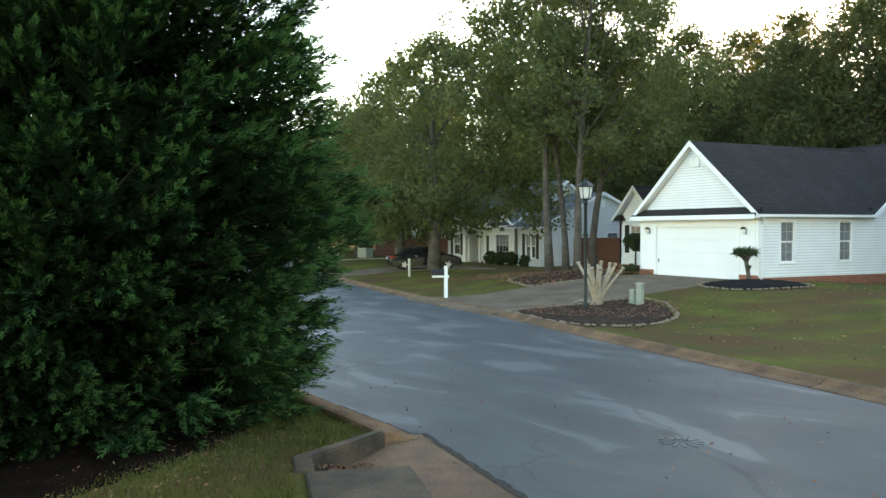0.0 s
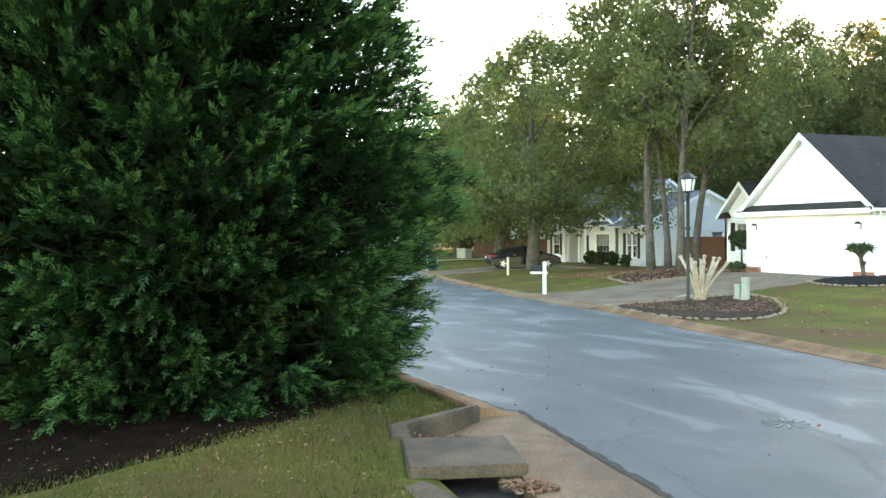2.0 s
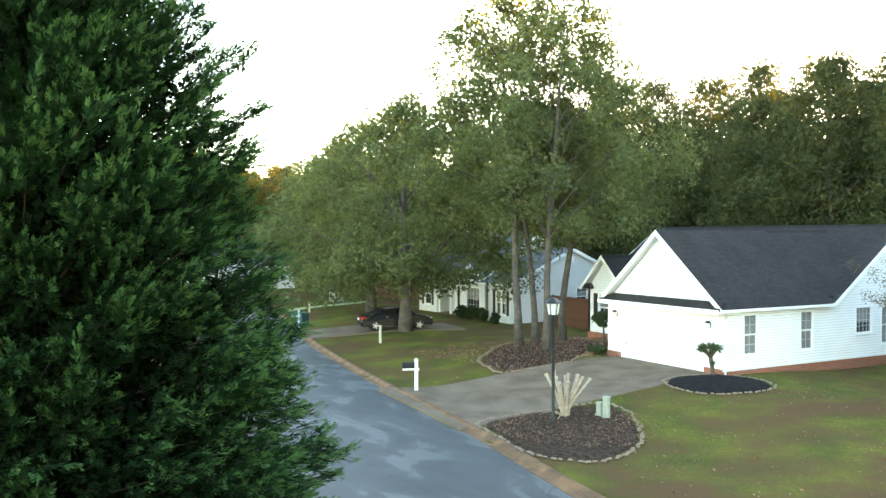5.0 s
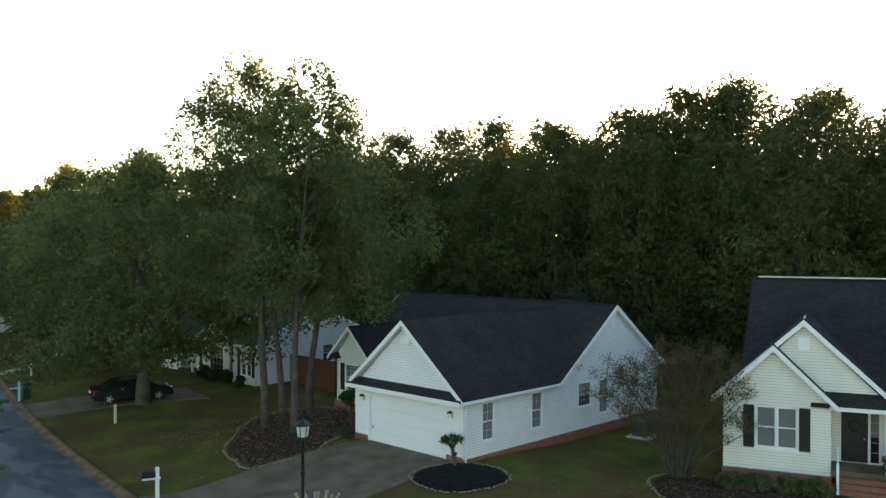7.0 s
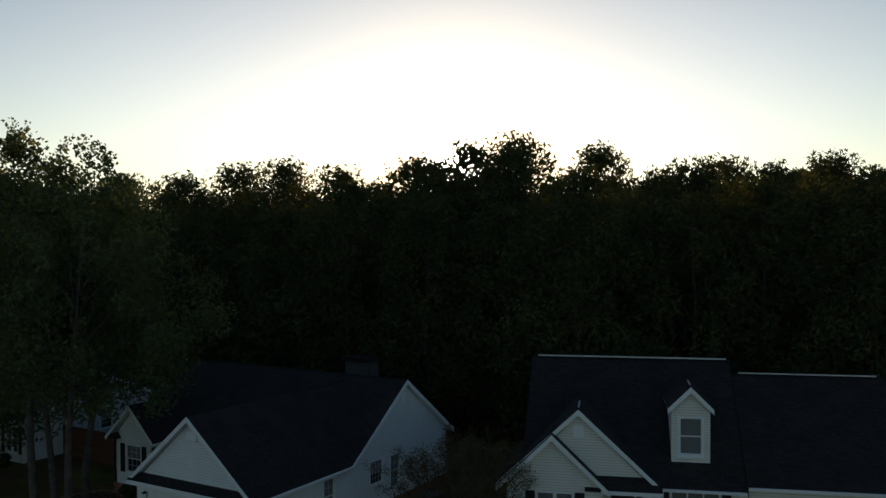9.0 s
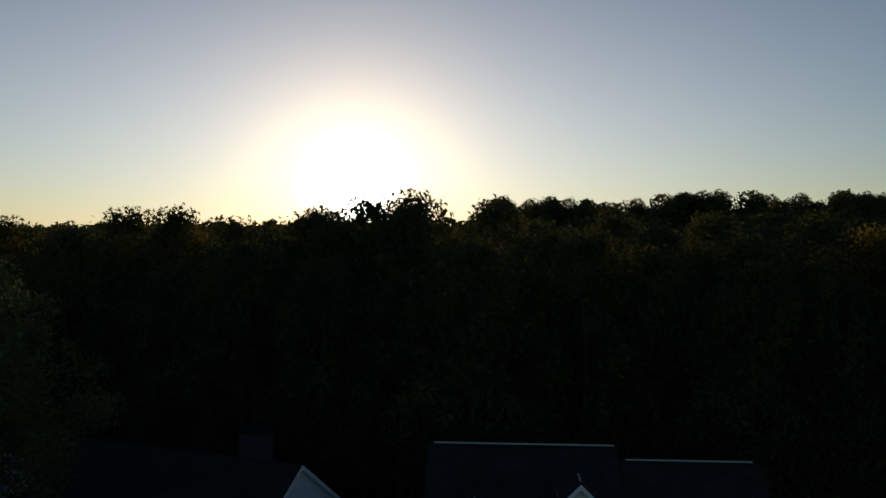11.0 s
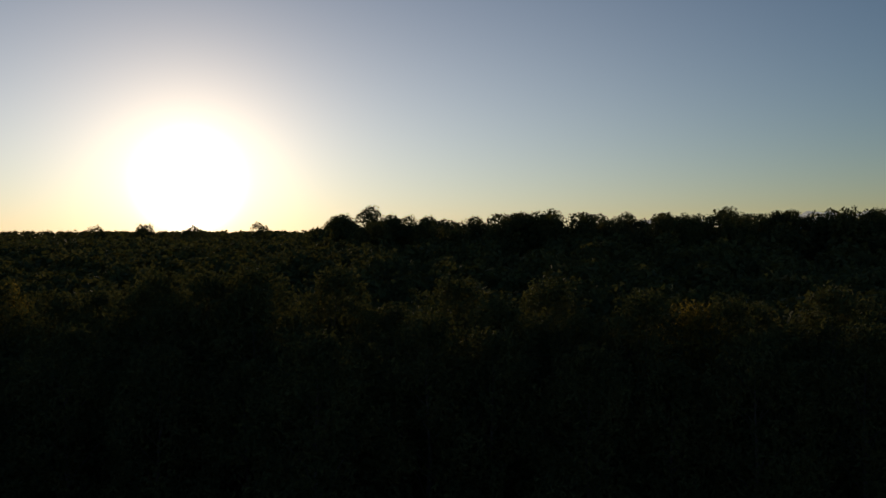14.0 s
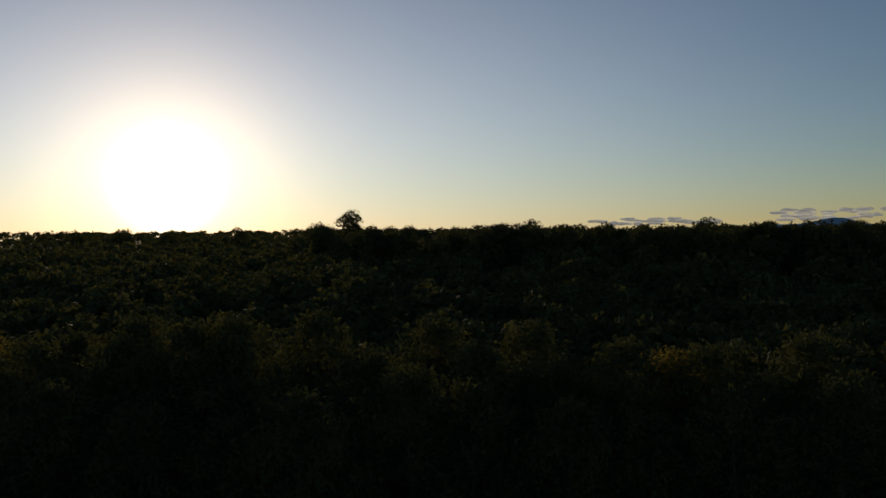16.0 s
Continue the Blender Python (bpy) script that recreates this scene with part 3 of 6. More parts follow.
def manhole(x, y):
    z = ground_z(x, y) - 0.04
    h = thing("manhole_cover", pose(x, y, z), "round worn cast-iron manhole cover in the asphalt", "manhole cover", "manhole covers")
    part("ring", lathe(bmesh.new(), [(0.27, -0.02), (0.345, -0.02), (0.345, 0.008), (0.335, 0.012), (0.30, 0.012), (0.295, 0.0), (0.27, 0.0)], 36), WORN_IRON, h, "worn bright iron rim")
    part("lid", lathe(bmesh.new(), [(0.02, -0.01), (0.285, -0.01), (0.285, 0.003), (0.02, 0.003)], 32), IRON, h)
    part("boss", lathe(bmesh.new(), [(0.02, 0.002), (0.075, 0.002), (0.07, 0.012), (0.02, 0.012)], 18), WORN_IRON, h)
    for k in range(12):
        part("rib", boxed(0.10, 0.265, -0.017, 0.017, 0.001, 0.012), WORN_IRON, h).matrix_local = Matrix.Rotation(k * math.tau / 12, 4, "Z")
    return h


manhole(16.86, -19.09)
manhole(-23.0, -11.3)


def ring_of(outline, n):
    """n points at even steps along a closed smooth line through the outline."""
    m = len(outline)
    dense = []
    for i in range(m):
        p0, p1, p2, p3 = (Vector(outline[(i + k - 1) % m]) for k in range(4))
        for s in range(24):
            u = s / 24
            dense.append(0.5 * ((2 * p1) + (p2 - p0) * u + (2 * p0 - 5 * p1 + 4 * p2 - p3) * u * u + (3 * p1 - p0 - 3 * p2 + p3) * u**3))
    total = [0.0]
    for a, b in zip(dense, dense[1:] + dense[:1]):
        total.append(total[-1] + (b - a).length)
    out = []
    for k in range(n):
        d = total[-1] * k / n
        i = max(0, int(np.searchsorted(total, d, side="right")) - 1) % len(dense)
        out.append(dense[i].lerp(dense[(i + 1) % len(dense)], (d - total[i]) / max(1e-6, total[i + 1] - total[i])))
    return out, total[-1]


def stone_mesh(seed):
    rnd = random.Random(seed)
    bm = bmesh.new()
    bmesh.ops.create_icosphere(bm, subdivisions=1, radius=0.5)
    for v in bm.verts:
        v.co = Vector((v.co.x * 1.0, v.co.y * 0.72, v.co.z * 0.55)) * (0.85 + 0.3 * rnd.random())
    me = bpy.data.meshes.new("edging_stone")
    bm.to_mesh(me)
    bm.free()
    me.materials.append(STONE)
    return me


STONES = [stone_mesh(i) for i in range(5)]


def bed(outline, mat, label, mound=0.12, stones=0.0, skip=None):
    """A mulch bed: a low, rough mound with a border of small stones."""
    c = Vector((sum(p[0] for p in outline) / len(outline), sum(p[1] for p in outline) / len(outline)))
    holder = thing("mulch_bed", Matrix(), label, "flower bed")
    edge, length = ring_of(outline, 72)
    bm = bmesh.new()
    rings = []
    for k in range(9):
        u = 1 - k / 9
        ring = []
        for e in edge:
            q = c + (e - c) * u
            h = mound * (1 - u**3) + 0.035 * noise.noise((q.x * 3, q.y * 3, 1)) + 0.02 * noise.noise((q.x * 9, q.y * 9, 4)) + (0.03 if k else -0.06)
            ring.append(bm.verts.new((q.x, q.y, ground_z(q.x, q.y) + h)))
        rings.append(ring)
    for a, b in zip(rings, rings[1:]):
        for k in range(72):
            bm.faces.new((a[k], a[(k + 1) % 72], b[(k + 1) % 72], b[k]))
    bm.faces.new(rings[-1])
    bmesh.ops.recalc_face_normals(bm, faces=bm.faces[:])
    part("mulch", bm, mat, holder)
    if stones:
        rnd = random.Random(len(outline) * 7 + int(c.x * 10))
        pts, length = ring_of(outline, int(length / stones))
        for i, p in enumerate(pts):
            if skip and skip(p):
                continue
            s = stones * rnd.uniform(0.7, 1.1)
            o = new("edging_stone", rnd.choice(STONES))
            o.parent = holder
            q = p + Vector((rnd.uniform(-0.05, 0.05), rnd.uniform(-0.05, 0.05)))
            ahead = pts[(i + 1) % len(pts)] - p
            o.matrix_local = Matrix.Translation((q.x, q.y, ground_z(q.x, q.y) + 0.05)) @ Matrix.Rotation(math.atan2(ahead.y, ahead.x) + rnd.uniform(-0.4, 0.4), 4, "Z") @ Matrix.Diagonal((s, s * rnd.uniform(0.8, 1.1), s * rnd.uniform(0.6, 0.9), 1))
    return holder


bed([(0.2, -11.3), (2.5, -12.0), (4.8, -12.35), (6.4, -11.3), (5.6, -9.2), (4.2, -7.9), (2.2, -6.7), (0.5, -6.6), (0.0, -8.6)], MULCH, "dark bark mulch bed edged with rough stones by the street", 0.14, 0.24)
bed([(-0.6, -2.4), (0.6, -3.2), (2.2, -3.2), (3.1, -1.9), (2.9, -0.4), (1.6, 0.5), (0.2, 0.3), (-0.5, -0.4)], BLACK_MULCH, "black mulch bed with pale stone edging at the house corner", 0.16, 0.2, lambda p: p.x < 0.15 and p.y > -0.2)
bed([(-10.4, -5.0), (-8.4, -5.7), (-6.9, -5.9), (-6.4, -4.2), (-6.3, -2.8), (-7.3, -1.2), (-7.6, 1.5), (-8.0, 4.4), (-12.0, 4.6), (-15.6, 4.4), (-16.0, 1.0), (-14.4, -1.4), (-12.4, -3.2)], MULCH, "brown leaf-strewn mulch bed under tall trees", 0.12, 0.26)
bed([(7.6, 2.4), (9.2, 1.2), (11.0, 1.2), (13.2, 2.6), (13.6, 4.4), (13.2, 6.9), (10.5, 5.8), (8.0, 5.8), (6.7, 5.4), (6.6, 3.8)], MULCH, "dark mulch bed in front of the cream house", 0.12, 0.22, lambda p: p.y > 5.2 and p.x > 7.6)


DIM_ROOM = material("dim_room", (0.06, 0.065, 0.07), 0.9, vary=0.3, scale=2)


# ---- houses
def facing(origin, s, d):
    """The pose of a wall: x along it, y inwards, z up."""
    s, d = Vector((*s, 0)), Vector((*d, 0))
    return Matrix(((s.x, d.x, 0, origin[0]), (s.y, d.y, 0, origin[1]), (0, 0, 1, origin[2] if len(origin) > 2 else 0), (0, 0, 0, 1)))


def wall(parent, mat, m, length, z0, z1, holes=(), gable=None, thick=0.16, name="wall", label=""):
    """A wall panel with openings cut through it and, where given, a gable outline on top."""
    bm = bmesh.new()
    ss = sorted({0.0, length, *[h[0] for h in holes], *[h[1] for h in holes]})
    zs = sorted({z0, z1, *[h[2] for h in holes], *[h[3] for h in holes]})
    for a, b in zip(ss, ss[1:]):
        for c, d in zip(zs, zs[1:]):
            mid = ((a + b) / 2, (c + d) / 2)
            if any(h[0] < mid[0] < h[1] and h[2] < mid[1] < h[3] for h in holes):
                continue
            box(bm, a, b, 0, thick, c, d)
    bmesh.ops.remove_doubles(bm, verts=bm.verts[:], dist=1e-4)
    if gable:
        prism(bm, gable, 0, thick, "y")
    bm.transform(m)
    bmesh.ops.recalc_face_normals(bm, faces=bm.faces[:])
    return lay_uv(part(name, bm, mat, parent, label))


def moved(bm, m):
    bm.transform(m)
    if m.determinant() < 0:
        bmesh.ops.reverse_faces(bm, faces=bm.faces[:])
    bmesh.ops.recalc_face_normals(bm, faces=bm.faces[:])
    return bm


def window(parent, m, s0, s1, h0, h1, cols=2, rows=2, sashes=2, trim=0.07, double=False, shutters=0.0, blind=0.5):
    """A sash window in its opening: casing, sill, sashes, panes, bars and, where given, shutters and blinds."""
    bm = bmesh.new()
    for a in ((s0 - trim, s0 + 0.003, h0 - trim, h1 + trim), (s1 - 0.003, s1 + trim, h0 - trim, h1 + trim), (s0 + 0.003, s1 - 0.003, h1 - 0.003, h1 + trim), (s0 + 0.003, s1 - 0.003, h0 - trim, h0 + 0.003)):
        box(bm, a[0], a[1], -0.025, 0.10, a[2], a[3])
    w = part("window", moved(bm, m), WHITE_PAINT, parent)
    part("window_sill", moved(boxed(s0 - trim - 0.03, s1 + trim + 0.03, -0.06, -0.026, h0 - trim - 0.03, h0 - trim + 0.015), m), WHITE_PAINT, w)
    units = [(s0, s1)] if not double else [(s0, (s0 + s1) / 2 - 0.04), ((s0 + s1) / 2 + 0.04, s1)]
    if double:
        part("mullion", moved(boxed((s0 + s1) / 2 - 0.04, (s0 + s1) / 2 + 0.04, -0.02, 0.1, h0, h1), m), WHITE_PAINT, w)
    for a, b in units:
        for k in range(sashes):
            c, d = h0 + (h1 - h0) * k / sashes, h0 + (h1 - h0) * (k + 1) / sashes
            y = 0.035 + (0.03 if k == 0 and sashes > 1 else 0.0)
            bm = bmesh.new()
            e = 0.035
            for q in ((a, a + e, c, d), (b - e, b, c, d), (a + e, b - e, c, c + e), (a + e, b - e, d - e, d)):
                box(bm, q[0], q[1], y, y + 0.03, q[2], q[3])
            part("sash", moved(bm, m), WHITE_PAINT, w)
            part("pane", moved(boxed(a + e, b - e, y + 0.012, y + 0.018, c + e, d - e), m), GLASS, w)
            bm = bmesh.new()
            for i in range(1, cols):
                x = a + e + (b - a - 2 * e) * i / cols
                box(bm, x - 0.006, x + 0.006, y + 0.004, y + 0.011, c + e, d - e)
            for i in range(1, rows):
                z = c + e + (d - c - 2 * e) * i / rows
                box(bm, a + e, b - e, y + 0.003, y + 0.0105, z - 0.006, z + 0.006)
            if len(bm.verts):
                part("glazing_bar", moved(bm, m), WHITE_PAINT, w)
            else:
                bm.free()
    part("blind", moved(boxed(s0, s1, 0.115, 0.125, h0 + (h1 - h0) * blind, h1), m), BLINDS, w, "pale closed blind")
    part("room_side", moved(boxed(s0, s1, 0.14, 0.155, h0, h1), m), DIM_ROOM, w, "dim room behind the glass")
    if shutters:
        for a, b in ((s0 - trim - 0.03 - shutters, s0 - trim - 0.03), (s1 + trim + 0.03, s1 + trim + 0.03 + shutters)):
            bm = bmesh.new()
            box(bm, a + 0.05, b - 0.05, -0.006, -0.002, h0 - 0.05, h1 + 0.05)
            box(bm, a, a + 0.05, -0.04, -0.004, h0 - 0.05, h1 + 0.05)
            box(bm, b - 0.05, b, -0.04, -0.004, h0 - 0.05, h1 + 0.05)
            n = 22
            for i in range(n):
                z = h0 - 0.05 + (h1 - h0 + 0.1) * i / n
                box(bm, a + 0.05, b - 0.05, -0.03, -0.0065, z, z + (h1 - h0 + 0.1) / n * 0.75)
            part("shutter", moved(bm, m), SHUTTER_BLACK, w, "black louvred shutter")
    return w


def gable_roof(parent, mat, axis, a0, a1, c, half, z_eave, z_ridge, thick=0.12, ends=(True, True), gutters=True, ridge_cap=True, trim=None):
    """A gable roof with its rake boards, gutters and ridge cap."""
    v = [(c - half, z_eave), (c, z_ridge), (c + half, z_eave), (c + half, z_eave - thick), (c, z_ridge - thick * 1.15), (c - half, z_eave - thick)]
    roof = lay_uv(part("roof", prism(bmesh.new(), v, a0, a1, axis), mat, parent))
    slope = (z_ridge - z_eave) / half
    u = [(c - half, z_eave - thick - 0.003), (c, z_ridge - thick * 1.15 - 0.003), (c + half, z_eave - thick - 0.003), (c + half, z_eave - thick - 0.02), (c, z_ridge - thick * 1.15 - 0.021), (c - half, z_eave - thick - 0.02)]
    part("soffit", prism(bmesh.new(), u, a0, a1, axis), WHITE_PAINT, roof, "white soffit")
    for flag, a, o in ((ends[0], a0, -1), (ends[1], a1, 1)):
        if not flag:
            continue
        w = 0.2
        r = [(c - half - 0.01, z_eave + 0.012), (c, z_ridge + 0.014), (c + half + 0.01, z_eave + 0.012), (c + half + 0.01, z_eave - w), (c, z_ridge - w * 1.1), (c - half - 0.01, z_eave - w)]
        part("rake_board", prism(bmesh.new(), r, a + o * 0.003, a + o * 0.035, axis), trim or WHITE_PAINT, roof, "" if trim else "white rake board")
    if gutters:
        for s in (-1, 1):
            e = c + s * half
            outline = [(e + s * 0.004, z_eave - 0.02), (e + s * 0.12, z_eave - 0.02), (e + s * 0.11, z_eave - 0.12), (e + s * 0.03, z_eave - 0.14), (e + s * 0.004, z_eave - 0.14)]
            part("gutter", prism(bmesh.new(), outline, a0 + 0.02, a1 - 0.02, axis), WHITE_PAINT, roof, "white gutter")
    if ridge_cap:
        cap = [(c - 0.13, z_ridge - 0.13 * slope + 0.01), (c, z_ridge + 0.03), (c + 0.13, z_ridge - 0.13 * slope + 0.01), (c, z_ridge - 0.02)]
        part("ridge_cap", prism(bmesh.new(), cap, a0 + 0.04, a1 - 0.04, axis), mat, roof)
    return roof


def vent(parent, m, s, z, w=0.5, h=0.45):
    bm = bmesh.new()
    for a in ((s - w / 2, s - w / 2 + 0.04, z, z + h), (s + w / 2 - 0.04, s + w / 2, z, z + h), (s - w / 2, s + w / 2, z + h - 0.04, z + h), (s - w / 2, s + w / 2, z, z + 0.04)):
        box(bm, a[0], a[1], -0.03, -0.003, a[2], a[3])
    v = part("gable_vent", moved(bm, m), WHITE_PAINT, parent)
    n = 7
    for i in range(n):
        q = z + 0.04 + (h - 0.08) * i / n
        part("slat", moved(prism(bmesh.new(), [(-0.028, q), (-0.022, q), (-0.004, q + 0.06), (-0.008, q + 0.06)], s - w / 2 + 0.04, s + w / 2 - 0.04, "x"), m), WHITE_PAINT, v)
    return v


def wall_lamp(parent, m, s, z):
    b = part("wall_lamp", moved(boxed(s - 0.06, s + 0.06, -0.02, -0.002, z - 0.1, z + 0.12), m), DARK_METAL, parent, "small dark wall lantern")
    part("lantern", moved(prism(bmesh.new(), [(s - 0.06, z - 0.1), (s + 0.06, z - 0.1), (s + 0.08, z + 0.1), (s - 0.08, z + 0.1)], -0.2, -0.06, "y"), m), FROSTED, b)
    part("cap", moved(prism(bmesh.new(), [(s - 0.1, z + 0.102), (s + 0.1, z + 0.102), (s, z + 0.2)], -0.22, -0.04, "y"), m), DARK_METAL, b)
    return b


def garage_door(parent, m, s0, s1, z0, z1, sections=4):
    d = part("garage_door", moved(boxed(s0 + 0.002, s1 - 0.002, 0.10, 0.13, z0, z1), m), DOOR_PAINT, parent, "white sectional garage door")
    h = (z1 - z0) / sections
    for k in range(sections):
        part("door_section", moved(boxed(s0 + 0.01, s1 - 0.01, 0.068, 0.098, z0 + k * h + 0.004, z0 + (k + 1) * h - 0.004, bevel=0.006), m), DOOR_PAINT, d)
    part("handle", moved(boxed(s0 + 0.12, s0 + 0.16, 0.045, 0.067, z0 + 0.6, z0 + 0.75), m), DARK_METAL, d)
    bm = bmesh.new()
    box(bm, s0 - 0.11, s0 + 0.004, -0.02, 0.12, z0, z1 + 0.11)
    box(bm, s1 - 0.004, s1 + 0.11, -0.02, 0.12, z0, z1 + 0.11)
    box(bm, s0 + 0.004, s1 - 0.004, -0.02, 0.12, z1 - 0.004, z1 + 0.11)
    part("casing", moved(bm, m), WHITE_PAINT, d)
    return d


def downspout(parent, pts):
    return part("downspout", tube(bmesh.new(), pts, [0.038] * len(pts), 6), WHITE_PAINT, parent, "white downspout")


def house_a():
    h = thing("house", Matrix(), "white single-storey house with dark roof and double garage", "house")
    front, right = facing((-7.0, 0), (1, 0), (0, 1)), facing((0, 0), (0, 1), (-1, 0))
    # garage front with its gable
    wall(h, WHITE_PAINT, front, 6.838, 0.02, 2.62, [(1.06, 5.96, 0.02, 2.2)], label="smooth white garage front")
    gw = facing((-7.0, 0.0), (1, 0), (0, 1))
    wall(h, WHITE_SIDING, facing((-6.9, 0.02), (1, 0), (0, 1)), 6.8, 2.62, 2.72, gable=[(0.0, 2.72), (6.8, 2.72), (3.4, 5.64)], name="gable_wall")
    garage_door(h, front, 1.06, 5.96, 0.05, 2.2)
    # dark strip of roof over the door
    bm = prism(bmesh.new(), [(-0.42, 2.62), (-0.42, 2.68), (0.015, 2.98), (0.015, 2.62)], -7.2, 0.2, "x")
    pent = lay_uv(part("pent_roof", bm, ROOF_DARK, h))
    part("fascia", boxed(-7.22, 0.22, -0.45, -0.423, 2.50, 2.685), WHITE_PAINT, pent)
    part("soffit", boxed(-7.2, 0.2, -0.42, -0.003, 2.56, 2.617), WHITE_PAINT, pent)
    # long side wall with the main gable in the same plane
    wins = [(1.22, 1.97, 0.80, 2.40), (4.58, 5.33, 0.80, 2.40), (8.15, 9.2, 1.29, 2.42), (9.9, 10.7, 0.74, 2.38)]
    wall(h, WHITE_SIDING, right, 15.48, 0.20, 2.62, wins, gable=[(6.68, 2.62), (15.48, 2.62), (15.48, 2.72), (11.08, 5.9), (6.68, 2.72)])
    for i, (a, b, c, d) in enumerate(wins):
        window(h, right, a, b, c, d, 2 if i != 2 else 4, 2 if i != 2 else 4, 2 if i != 2 else 1, trim=0.05, blind=0.0 if i != 2 else 0.4)
    vent(h, right, 11.08, 4.85, 0.42, 0.5)
    vent(h, gw, 3.5, 4.75, 0.62, 0.42)
    lay_uv(part("brick_base", boxed(-0.14, 0.025, 0.003, 15.5, -0.7, 0.198), BRICK, h))
    lay_uv(part("brick_base", boxed(-0.96, 0.025, -0.03, 0.0, -0.4, 0.30), BRICK, h))
    lay_uv(part("brick_base", boxed(-7.03, -6.05, -0.03, 0.0, -0.4, 0.30), BRICK, h))
    # the rest of the walls
    wall(h, WHITE_SIDING, facing((-7.0, 6.66), (0, -1), (1, 0)), 6.48, -0.3, 2.62)
    wall(h, WHITE_SIDING, facing((-11.8, 6.68), (1, 0), (0, 1)), 4.8, -0.3, 2.62)
    wall(h, WHITE_SIDING, facing((-15.45, 15.48), (0, -1), (1, 0)), 8.8, -0.3, 2.62, gable=[(0, 2.62), (8.8, 2.62), (4.4, 5.9)])
    wall(h, WHITE_SIDING, facing((0, 15.48), (-1, 0), (0, -1)), 15.45, -0.3, 2.62)
    # the small front gable beyond the garage
    g2 = facing((-14.85, 5.0), (1, 0), (0, 1))
    wall(h, WHITE_SIDING, g2, 3.05, 0.15, 2.65, [(0.95, 2.1, 0.85, 2.3)], gable=[(0, 2.65), (3.05, 2.65), (1.525, 4.25)])
    window(h, g2, 0.95, 2.1, 0.85, 2.3, 3, 2, 2, shutters=0.34)
    wall(h, WHITE_SIDING, facing((-14.85, 6.7), (0, -1), (1, 0)), 1.7, 0.15, 2.65)
    wall(h, WHITE_SIDING, facing((-11.8, 5.0), (0, 1), (-1, 0)), 1.7, 0.15, 2.65)
    lay_uv(part("brick_base", boxed(-14.9, -11.75, 4.97, 6.7, -0.5, 0.148), BRICK, h))
    lay_uv(part("eave_return", prism(bmesh.new(), [(-15.15, 2.60), (-14.3, 2.60), (-14.55, 2.92), (-15.0, 2.80)], 4.70, 5.0, "y"), ROOF_DARK, h))
    gable_roof(h, ROOF_DARK, "y", 4.68, 10.6, -13.32, 1.85, 2.68, 4.5, ends=(True, False))
    gable_roof(h, ROOF_DARK, "y", -0.28, 6.42, -3.5, 3.74, 2.70, 5.83, ends=(True, False), ridge_cap=False)
    gable_roof(h, ROOF_DARK, "y", 6.42, 10.85, -3.5, 3.40, 2.985, 5.83, ends=(False, False), gutters=False)
    part("corner_board", boxed(-0.09, 0.022, -0.022, 0.09, 0.2, 2.62), WHITE_PAINT, h)
    gable_roof(h, ROOF_DARK, "x", -15.75, 0.27, 11.08, 4.66, 2.72, 6.08)
    wall_lamp(h, front, 0.62, 2.0)
    wall_lamp(h, front, 6.36, 2.0)
    downspout(h, [(0.30, -0.10, 2.62), (0.30, 0.02, 2.5), (0.06, 0.12, 2.3), (0.06, 0.12, 0.1)])
    # the light-grey chimney box behind the ridge
    ch = lay_uv(part("chimney", boxed(-8.4, -6.7, 17.2, 18.4, 2.0, 5.7), material("grey_chimney_siding", (0.10, 0.10, 0.097), 0.7, vary=0.2), h, "grey-sided chimney box"))
    part("cap", prism(bmesh.new(), [(-8.6, 5.702), (-6.5, 5.702), (-7.2, 5.95), (-8.4, 5.95)], 17.0, 18.6, "y"), ROOF_DARK, ch)
    return h


